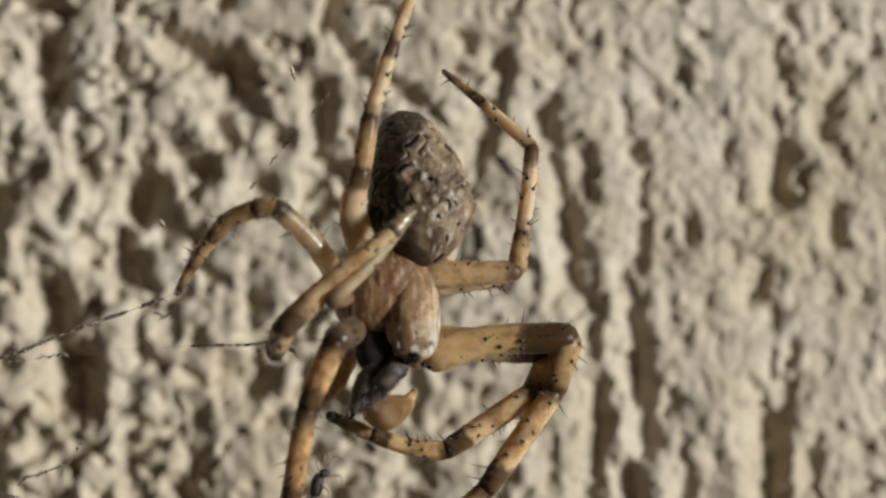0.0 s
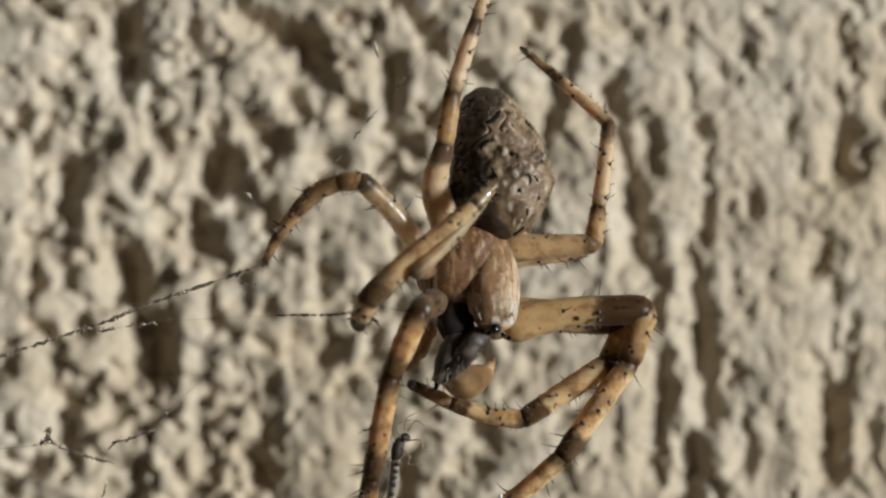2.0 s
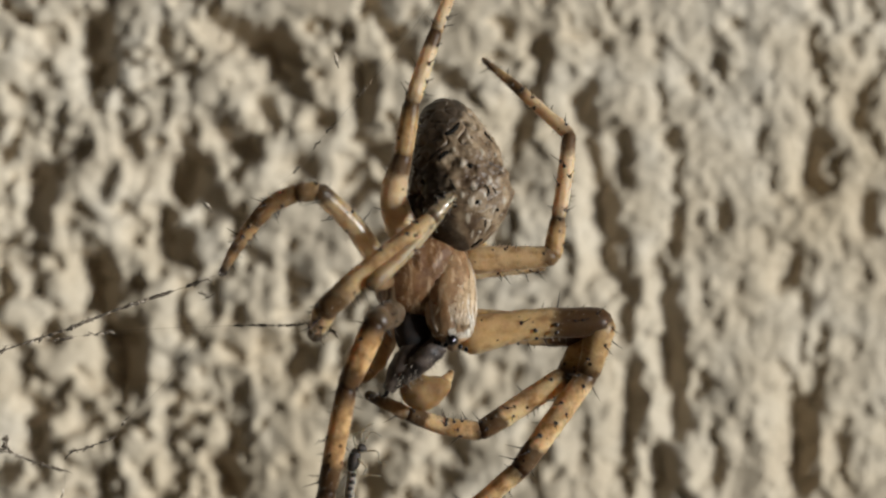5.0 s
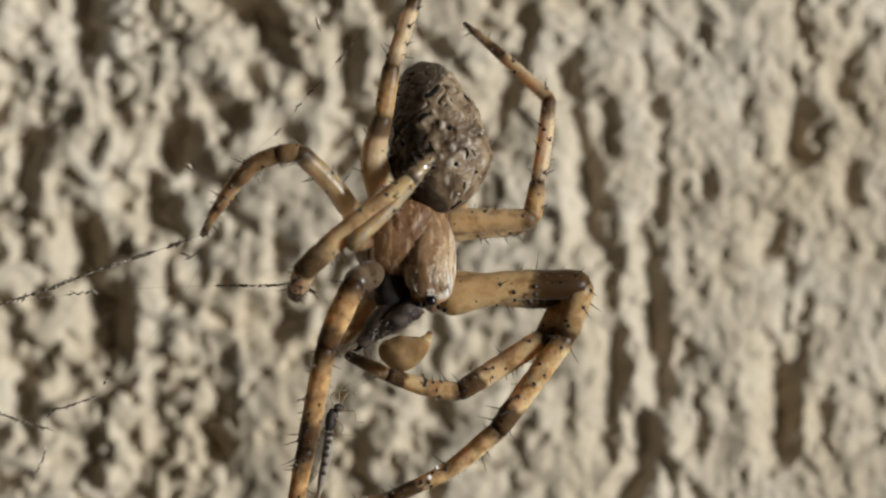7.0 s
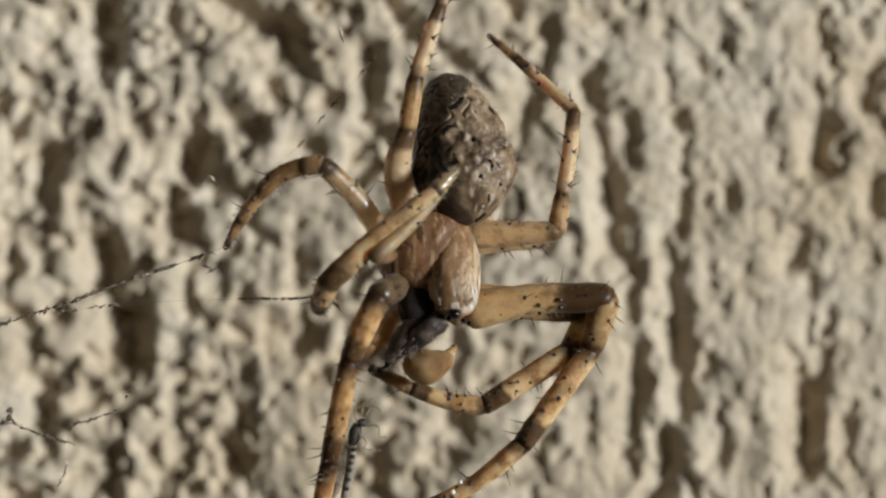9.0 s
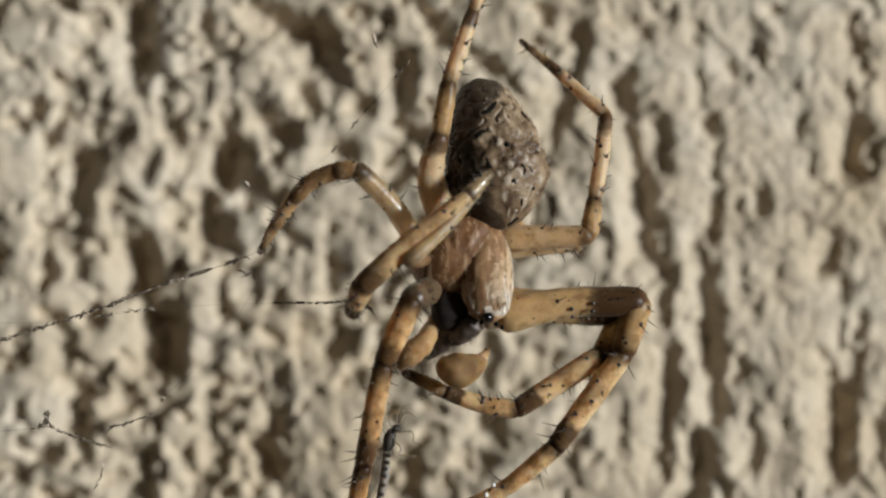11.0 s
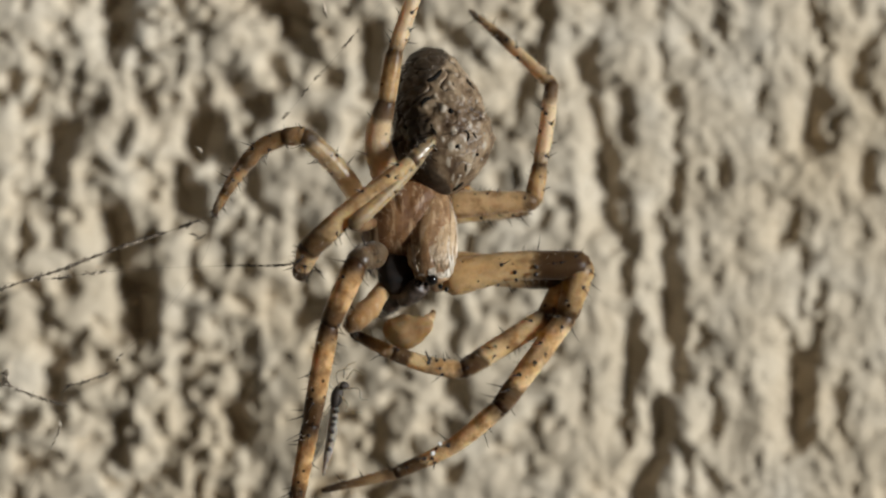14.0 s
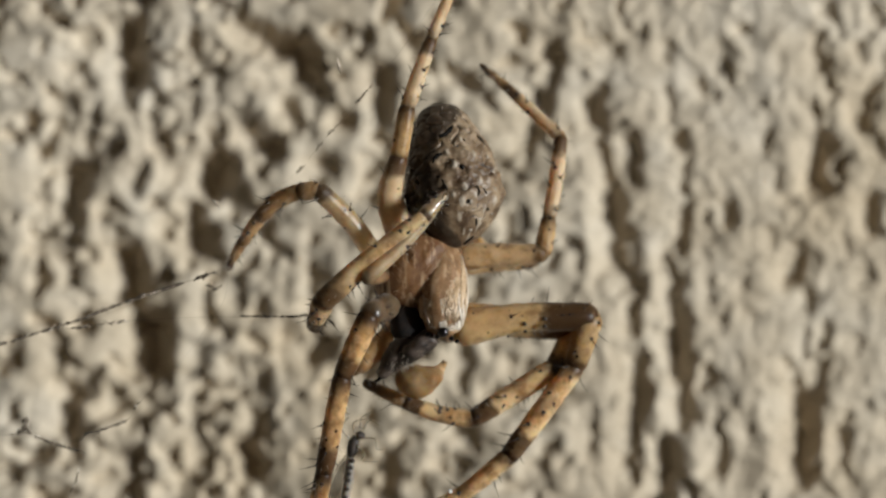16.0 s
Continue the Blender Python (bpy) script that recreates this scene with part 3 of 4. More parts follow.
def build_wall():
    xs, zs = graded(-27, 31, 0.09, 1150), graded(-19, 20, 0.10, 1150)
    gx, gz = np.meshgrid(xs, zs, indexing="ij")
    h = wall_height(gx, gz)
    nx, nz = gx.shape
    co = np.stack([gx, -h, gz], -1).reshape(-1, 3) * MM
    i = np.arange(nx * nz).reshape(nx, nz)
    quads = np.stack([i[:-1, :-1], i[1:, :-1], i[1:, 1:], i[:-1, 1:]], -1).reshape(-1, 4)
    # the body of the wall behind its face
    x0, x1, z0, z1 = xs[0] * MM, xs[-1] * MM, zs[0] * MM, zs[-1] * MM
    me = bpy.data.meshes.new("wall_north")
    back = [(x0, 0.2, z0), (x1, 0.2, z0), (x1, 0.2, z1), (x0, 0.2, z1)]
    m = nx * nz
    edges = [list(i[:, 0]) + [m + 1, m], list(i[-1, :]) + [m + 2, m + 1], list(i[::-1, -1]) + [m + 3, m + 2], list(i[0, ::-1]) + [m, m + 3]]
    faces = quads.tolist() + [[int(k) for k in e[::-1]] for e in edges] + [[m, m + 1, m + 2, m + 3]]
    me.from_pydata(co.tolist() + back, [], faces)
    me.polygons.foreach_set("use_smooth", [True] * len(quads) + [False] * 5)
    me.materials.append(STUCCO)
    ob = new("wall_north", me)
    tagged(ob, "rough cream stucco wall with pitted vertical texture", "wall", kind="structure")
    return zs[0] * MM


wall_foot = build_wall()


def build_ground(z):
    bm = bmesh.new()
    vs = [bm.verts.new(p) for p in ((-300, -300, z), (300, -300, z), (300, 300, z), (-300, 300, z))]
    bm.faces.new(vs)
    ob = part("ground", bm, SOIL, None)
    tagged(ob, "pale grey-brown paved ground at the wall's foot", "ground", kind="structure")


build_ground(wall_foot + 0.002)


# ---- the spider ----
BODY = (1.78, -22.00, 0.29)


def rel(p):
    return Vector(((p[0] - BODY[0]) * MM, (p[1] - BODY[1]) * MM, (p[2] - BODY[2]) * MM))


def build_spider():
    spider = new("spider")
    spider.location = v3(BODY)
    tagged(spider, "amber and grey mottled orb weaver hanging head down on its web", "spider")
    build_abdomen(spider)
    build_front(spider)
    build_legs(spider)
    return spider


def egg_frame():
    top, tip = rel((1.57, -21.90, 7.38)), rel((2.61, -22.90, 1.54))
    axis = (tip - top).normalized()
    side = Vector((1, 0, 0)) - axis * axis.x
    side.normalize()
    return top, tip, axis, side, side.cross(axis)


EGG = [(0.0, 0.10), (0.04, 0.36), (0.12, 0.56), (0.25, 0.73), (0.42, 0.885), (0.58, 0.98), (0.70, 0.985), (0.80, 0.86), (0.90, 0.60), (0.96, 0.36), (1.0, 0.10)]


def egg_radius(s):
    for (s0, r0), (s1, r1) in zip(EGG, EGG[1:]):
        if s <= s1:
            f = (s - s0) / (s1 - s0)
            return r0 + (r1 - r0) * f
    return EGG[-1][1]


def egg_point(s, a, lift=0.0):
    """On the abdomen: s from spinnerets to waist, a round it (0 to the right, 90 towards the camera)."""
    top, tip, axis, side, back = egg_frame()
    r = egg_radius(s) * 2.02 * MM + lift * MM
    c, w = math.cos(radians(a)), math.sin(radians(a))
    if back.y > 0:
        back = -back
    p = top.lerp(tip, s) + side * (0.10 * MM * math.sin(math.pi * s))
    return p + side * (r * c) + back * (r * 0.92 * w)


# black marks on the abdomen: the way of each (s, a) and its half width (mm)
MARKS = [
    (((0.285, 99), (0.277, 90), (0.255, 82), (0.222, 74)), 0.085), (((0.465, 112), (0.425, 107), (0.41, 99)), 0.08),
    (((0.515, 79), (0.535, 75)), 0.12), (((0.75, 77), (0.762, 74)), 0.10), (((0.325, 66), (0.345, 64)), 0.05),
    (((0.805, 44), (0.815, 42)), 0.06), (((0.29, 33), (0.36, 26)), 0.05), (((0.955, 44), (0.975, 52), (0.99, 70)), 0.07),
    (((0.545, 139), (0.575, 134)), 0.09), (((0.74, 105), (0.765, 101)), 0.07), 
    (((0.66, 64), (0.70, 61), (0.73, 63)), 0.04), (((0.68, 55), (0.72, 50)), 0.03), (((0.56, 108), (0.60, 102), (0.66, 99)), 0.055),
    (((0.86, 60), (0.90, 55)), 0.05),
]
# pale swellings: s, a, size in s
SWELL = [(0.50, 86, 0.035), (0.755, 83, 0.035), (0.325, 70, 0.022), (0.24, 84, 0.02), (0.40, 92, 0.02), (0.81, 49, 0.025), (0.89, 50, 0.04), (0.96, 64, 0.03), (0.66, 78, 0.03), (0.84, 88, 0.03), (0.62, 56, 0.025), (0.72, 66, 0.02), (0.56, 30, 0.03), (0.76, 34, 0.03), (0.44, 58, 0.03), (0.70, 92, 0.02), (0.93, 80, 0.025)]


def flank_shade_edge(s):
    """How far round (degrees) the dark tail and the far flank's painted shade begin, at s."""
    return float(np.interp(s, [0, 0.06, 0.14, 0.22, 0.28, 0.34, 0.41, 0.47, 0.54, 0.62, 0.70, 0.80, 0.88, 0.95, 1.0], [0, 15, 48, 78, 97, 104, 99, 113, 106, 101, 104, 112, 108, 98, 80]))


def build_abdomen(spider):
    bm = bmesh.new()
    rows, cols = 150, 210
    grid = []
    for k in ("along", "flank", "fold", "ring"):
        bm.verts.layers.float.new(k)
    lay, lay2, lay3, lay4 = (bm.verts.layers.float.get(k) for k in ("along", "flank", "fold", "ring"))
    for i in range(rows + 1):
        s = i / rows
        ring = []
        for k in range(cols):
            a = 360.0 * k / cols
            p = egg_point(s, a)
            q = p * 1000
            f = math.sin(math.pi * min(1, s * 1.02 + 0.01))
            lump = 0.11 * noise.noise(q * 1.6) + 0.085 * noise.noise(q * 3.2) + 0.035 * noise.noise(q * 7.0)
            wrinkle = math.exp(-((noise.noise(q * 1.7 + Vector((5, 2, 1))) + 0.15 * noise.noise(q * 4.0)) / 0.06) ** 2) * max(0.0, min(1.0, 0.65 + 1.6 * noise.noise(q * 1.3)))
            pale = 0.0
            for s1, a1, w1 in SWELL:
                if abs(s - s1) < 0.13:
                    pale = max(pale, math.exp(-((s - s1) / w1) ** 2 - ((a - a1) / (w1 * 115)) ** 2))
            dent = 0.0
            for way, w in MARKS:
                for s1, a1 in way:
                    if abs(s - s1) < 0.1:
                        dent = max(dent, w * math.exp(-((s - s1) / (w * 0.22)) ** 2 - ((a - a1) / (w * 34)) ** 2))
            vert = bm.verts.new(egg_point(s, a, (lump - 0.17 * wrinkle + 0.08 * pale - 0.8 * dent) * f))
            vert[lay] = s
            vert[lay3] = wrinkle
            vert[lay4] = pale
            # mask of the dark tail and of the shade painted on the far flank
            e = flank_shade_edge(s)
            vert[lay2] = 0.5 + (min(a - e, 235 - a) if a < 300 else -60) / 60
            ring.append(vert)
        grid.append(ring)
    for i in range(rows):
        for k in range(cols):
            bm.faces.new((grid[i][k], grid[i + 1][k], grid[i + 1][(k + 1) % cols], grid[i][(k + 1) % cols]))
    bm.faces.new(grid[0])
    bm.faces.new(grid[-1][::-1])
    body = part("abdomen", bm, ABDOMEN, spider, "grey-brown wrinkled egg-shaped abdomen with black marks, shade painted on its far flank")
    for way, w in MARKS:
        bm = bmesh.new()
        pts = curve_points([egg_point(s1, a1, 0.02 - 0.55 * w) for s1, a1 in way], 6)
        n = len(pts)
        tube(bm, pts, [w * MM * (0.45 + 0.6 * math.sin(math.pi * (0.12 + 0.76 * k / (n - 1)))) for k in range(n)], 10, wobble=0.55)
        part("black_mark", bm, MARK, body)
    rnd = random.Random(5)
    for k in range(7):
        s, a = rnd.uniform(0.45, 0.95), rnd.uniform(20, 90)
        bm = bmesh.new()
        r = rnd.uniform(0.05, 0.09)
        blob(bm, egg_point(s, a, -0.01), (r * MM, r * MM * 0.6, r * MM * rnd.uniform(0.8, 1.5)), 10, 7, 0, 0.25, 5000)
        part("nodule", bm, NODULE, body)
    bm = bmesh.new()
    for k in range(240):
        s, a = rnd.uniform(0.03, 0.98), rnd.uniform(-40, 95)
        p = egg_point(s, a, 0)
        q = egg_point(max(0, s - 0.02), a + rnd.uniform(-4, 4), rnd.uniform(0.10, 0.22))
        tube(bm, [p, q], [0.007 * MM, 0.002 * MM], 4, rnd.random() < 0.5)
    tagged(part("hair", bm, [PALE_HAIR, SPINE], body, "short pale and dark hairs"), kind="stuff")
    # spinnerets
    for dx in (-0.16, 0.16):
        bm = bmesh.new()
        blob(bm, egg_point(0.0, 90, 0) + Vector((dx * MM, 0.5 * MM, -0.25 * MM)), (0.14 * MM, 0.16 * MM, 0.24 * MM), 10, 8, 0, 0.1)
        part("spinneret", bm, MARK, body)


MOVING = {}


def build_front(spider):
    # broad thorax, with radial furrows
    bm = bmesh.new()
    c = rel((0.83, -22.50, 0.38))
    made = blob(bm, c, (1.82 * MM, 1.28 * MM, 1.92 * MM), 72, 48)
    groove = bm.verts.layers.float.new("fold")
    for v in bm.verts:
        d = v.co - c
        a = math.atan2(d.z, d.x)
        rr = math.hypot(d.x, d.z) / (1.9 * MM)
        wave = math.cos(a * 9 + 1.5 * noise.noise(v.co * 900)) * min(1.0, rr * 1.5) * (0.7 + noise.noise(v.co * 1200))
        v.co.y += MM * 0.10 * wave * (1 - 0.4 * rr)
        v[groove] = 0.5 + 0.5 * wave
        v.co += d * 0.05 * noise.noise(v.co * 1600)
    shell = part("carapace", bm, SHELL, spider, "translucent brown carapace with radial furrows")
    # raised pale head
    bm = bmesh.new()
    pts = curve_points([rel((1.72, -22.00, 1.75)), rel((1.90, -22.85, 0.45)), rel((1.92, -23.45, -0.86)), rel((1.95, -23.55, -1.55)), rel((1.95, -23.50, -1.92))], 7)
    rad = np.interp(np.linspace(0, 1, len(pts)), [0, 0.15, 0.35, 0.6, 0.78, 0.9, 0.97, 1], [0.68, 0.88, 0.95, 0.90, 0.80, 0.68, 0.52, 0.24])
    tube(bm, pts, [r * MM for r in rad], 96, flat=0.9, wobble=0.06)
    furrow = bm.verts.layers.float.new("fold")
    for v in bm.verts:
        near = min(pts, key=lambda p: (p - v.co).length_squared)
        d = v.co - near
        wave = math.cos(10 * math.atan2(d.y, d.x) + 5.0 * noise.noise(v.co * 900)) * (0.6 + 0.8 * noise.noise(v.co * 1500))
        v.co += d * 0.018 * wave
        v[furrow] = 0.5 - 0.5 * wave
    head = part("head", bm, HEAD, spider, "orange-brown head region combed with pale hairs")
    rnd = random.Random(9)
    bm = bmesh.new()
    n = len(pts)

    def comb(s1, a, up):
        x = s1 * (n - 1)
        i = min(int(x), n - 2)
        f = x - i
        r = rad[i] + (rad[i + 1] - rad[i]) * f
        return pts[i].lerp(pts[i + 1], f) + Vector((math.cos(a), math.sin(a) * 0.92, 0)) * (r + up) * MM

    # locks of hair sweep down from the crown and close in on the eyes
    for k in range(34):
        a0 = -0.15 - 2.8 * (k + rnd.uniform(-0.4, 0.4)) / 33
        s0, s1 = rnd.uniform(0.08, 0.35), rnd.uniform(0.50, 0.72)
        a1 = -1.5 + (a0 + 1.5) * rnd.uniform(0.55, 0.8)
        bow = rnd.uniform(-0.4, 0.4)
        for h in range(rnd.randint(5, 16)):
            da, ds = rnd.gauss(0, 0.05), rnd.uniform(-0.05, 0.05)
            way = [comb(s0 + ds + (s1 - s0) * f, a0 + da + (a1 - a0) * f + bow * math.sin(math.pi * f) + da * 0.5 * f, 0.01 + 0.05 * math.sin(math.pi * f)) for f in (0, 0.25, 0.5, 0.75, 1)]
            tube(bm, way, [0.008 * MM, 0.018 * MM, 0.020 * MM, 0.015 * MM, 0.004 * MM], 4, rnd.random() < 0.12)
    # white fork round the eyes
    for ctr, s0, s1, count in ((-1.62, 0.66, 0.84, 30), (-1.12, 0.74, 0.93, 44), (-0.75, 0.66, 0.97, 30), (-2.2, 0.72, 0.9, 18)):
        for h in range(count):
            a = rnd.gauss(ctr, 0.10)
            u0, u1 = s0 + rnd.uniform(0, 0.08), s1 + rnd.uniform(-0.05, 0.03)
            tube(bm, [comb(u0, a, 0.01), comb((u0 + u1) / 2, a - 0.03, 0.05), comb(u1, a + rnd.gauss(0, 0.08), 0.05)], [0.014 * MM, 0.026 * MM, 0.008 * MM], 4, 1)
    # long pale ridges of hair down the sunny side
    for a0, a1, s0, s1 in ((-1.05, -0.55, 0.30, 0.80), (-0.75, -0.40, 0.34, 0.86), (-0.22, -0.30, 0.10, 0.62), (-2.5, -2.25, 0.30, 0.80), (-1.75, -1.95, 0.26, 0.55)):
        for h in range(9):
            da, ds = rnd.gauss(0, 0.025), rnd.uniform(-0.04, 0.04)
            way = [comb(s0 + ds + (s1 - s0) * f, a0 + da + (a1 - a0) * f, 0.03 + 0.04 * math.sin(math.pi * f)) for f in (0, 0.25, 0.5, 0.75, 1)]
            tube(bm, way, [0.006 * MM, 0.017 * MM, 0.020 * MM, 0.016 * MM, 0.005 * MM], 4, 1)
    tagged(part("hair", bm, [TAN_HAIR, PALE_HAIR], head, "pale combed hairs"), kind="stuff")
    bm = bmesh.new()
    for k in range(70):
        a, rr = rnd.uniform(0, 2 * math.pi), rnd.uniform(0.3, 0.98)
        st = c + Vector((1.85 * rr * math.cos(a), -1.35 * math.sqrt(1 - rr * rr), 1.95 * rr * math.sin(a))) * MM
        e = st + Vector((-0.25 * math.cos(a) + rnd.uniform(-0.1, 0.1), -0.12, -0.3 * math.sin(a) - 0.12)) * MM
        tube(bm, [st, e], [0.010 * MM, 0.003 * MM], 4)
    tagged(part("hair", bm, TAN_HAIR, shell, "sparse pale hairs"), kind="stuff")
    for p, r in (((1.92, -24.18, -1.84), 0.24), ((1.70, -24.02, -2.04), 0.10), ((2.25, -23.95, -2.10), 0.11), ((1.48, -24.02, -1.98), 0.08), ((2.48, -23.75, -2.22), 0.10), ((1.30, -23.95, -1.95), 0.08)):
        bm = bmesh.new()
        blob(bm, rel(p), (r * MM, r * MM, r * MM), 16, 10)
        part("eye", bm, EYE, head, "glossy black eye")
    build_mouth(spider)


def build_mouth(spider):
    # throat between the head and the forelegs: black cuticle, the cavity's deep shade in its colour
    bm = bmesh.new()
    tube(bm, curve_points([rel(p) for p in ((0.63, -22.50, -0.63), (0.51, -22.90, -1.25), (0.56, -22.90, -1.79), (0.87, -22.70, -2.23))], 5), [MM * r for r in np.interp(np.linspace(0, 1, 16), [0, 0.3, 0.7, 1], [0.45, 0.70, 0.76, 0.45])], 18, wobble=0.1)
    part("throat", bm, THROAT, spider, "black throat with deep shade put into its colour")
    jaws = []
    for pa, pb, pc, r in (((1.55, -23.60, -2.02), (0.99, -23.70, -2.73), (0.37, -23.50, -3.73), 0.46), ((0.88, -23.00, -1.90), (0.40, -23.30, -2.80), (-0.04, -23.30, -4.00), 0.52)):
        bm = bmesh.new()
        o = v3(pa)
        pts = curve_points([v3(p) - o for p in (pa, pb, pc)], 8)
        n = len(pts)
        tube(bm, pts, [r * MM * (0.80 + 0.30 * math.sin(math.pi * i / (n - 1)) - 0.34 * i / n) for i in range(n)], 18, wobble=0.22)
        jaw = part("jaw", bm, JAW, spider, "dark grey bristly jaw")
        jaw.location = rel(pa)
        rnd = random.Random(int(r * 100))
        bm = bmesh.new()
        for k in range(150):
            i = rnd.randint(1, n - 1)
            d = Vector((rnd.uniform(-1, 1), rnd.uniform(-1, 0.2), rnd.uniform(-0.8, 0.3))).normalized()
            st = pts[i] + d * r * 0.75 * MM
            tube(bm, [st, st + (d + Vector((0, 0, -0.8))) * rnd.uniform(0.1, 0.22) * MM], [0.010 * MM, 0.003 * MM], 4, rnd.random() < 0.4)
        tagged(part("hair", bm, [SPINE, PALE_HAIR], jaw, "short stiff bristles"), kind="stuff")
        bm = bmesh.new()
        f0 = pts[-1]
        tube(bm, curve_points([f0, f0 + Vector((-0.05, -0.1, -0.20)) * MM, f0 + Vector((-0.20, -0.05, -0.30)) * MM], 4), [0.12 * MM - 0.010 * MM * k for k in range(9)], 8)
        part("fang", bm, EYE, jaw)
        jaws.append((jaw, rel(pa)))
    MOVING["jaws"] = jaws
    # feeding palps
    for name_pts in (
        None,
        (((0.10, -22.60, -1.97), 0.30), ((-0.14, -23.10, -2.45), 0.40), ((-0.39, -23.40, -2.87), 0.46), ((-0.76, -23.50, -3.22), 0.50), ((-1.10, -23.50, -3.54), 0.46), ((-1.40, -23.40, -3.84), 0.24)),
    ):
        bm = bmesh.new()
        if name_pts is None:
            # a swollen half-moon, its far end turned up
            mid = rel((0.96, -22.60, -3.92))
            for v in blob(bm, Vector(), (1, 1, 1), 40, 26):
                x, y, z = v.co
                w = 1 - 0.22 * max(0.0, x)
                w *= 1 + 0.10 * noise.noise(v.co * 1.9)
                v.co = mid + Vector((x * 1.0, y * 0.62 * w, z * 0.68 * w + 0.30 * max(0.0, x) ** 1.8 + 0.10 * max(0.0, -x) ** 2)) * MM
            bulb = part("palp", bm, PALP, spider, "translucent amber feeding palp")
            bm = bmesh.new()
            tube(bm, curve_points([rel(p) for p in ((1.35, -22.45, -3.72), (1.66, -22.40, -3.52), (1.86, -22.30, -3.34), (1.98, -22.20, -3.10))], 5), [MM * r for r in np.interp(np.linspace(0, 1, 16), [0, 0.4, 1], [0.36, 0.24, 0.10])], 14, wobble=0.08)
            part("stalk", bm, PALE_FEMUR, bulb)
            continue
        pts = curve_points([rel(p) for p, r in name_pts], 6)
        rr = np.interp(np.linspace(0, 1, len(pts)), np.linspace(0, 1, len(name_pts)), [r for p, r in name_pts])
        tube(bm, pts, [r * 0.9 * MM for r in rr], 18, wobble=0.18)
        rnd = random.Random(len(name_pts))
        for k in range(50):
            i = rnd.randint(2, len(pts) - 3)
            d = Vector((rnd.uniform(-1, 1), rnd.uniform(-1, 0.3), rnd.uniform(-1, 0.5))).normalized()
            st = pts[i] + d * rr[i] * 0.85 * MM
            tube(bm, [st, st + (d + Vector((0, 0, -0.6))) * rnd.uniform(0.10, 0.22) * MM], [0.009 * MM, 0.002 * MM], 4, 1)
        MOVING["palp"] = part("palp", bm, [BROWN, PALE_HAIR], spider, "translucent amber feeding palp")


BENDS = {(0, "femur"): (0, 0, 0.22), (0, "metatarsus"): (0.15, 0, -0.25), (1, "metatarsus"): (0, 0, -0.12), (6, "tibia"): (-0.1, 0, 0.15), (6, "femur"): (0.12, 0, 0.08), (4, "femur"): (-0.42, 0, 0), (2, "tibia"): (0.06, 0, 0), (5, "tibia"): (0, -0.1, 0.1), (5, "femur"): (0.10, 0, -0.10)}


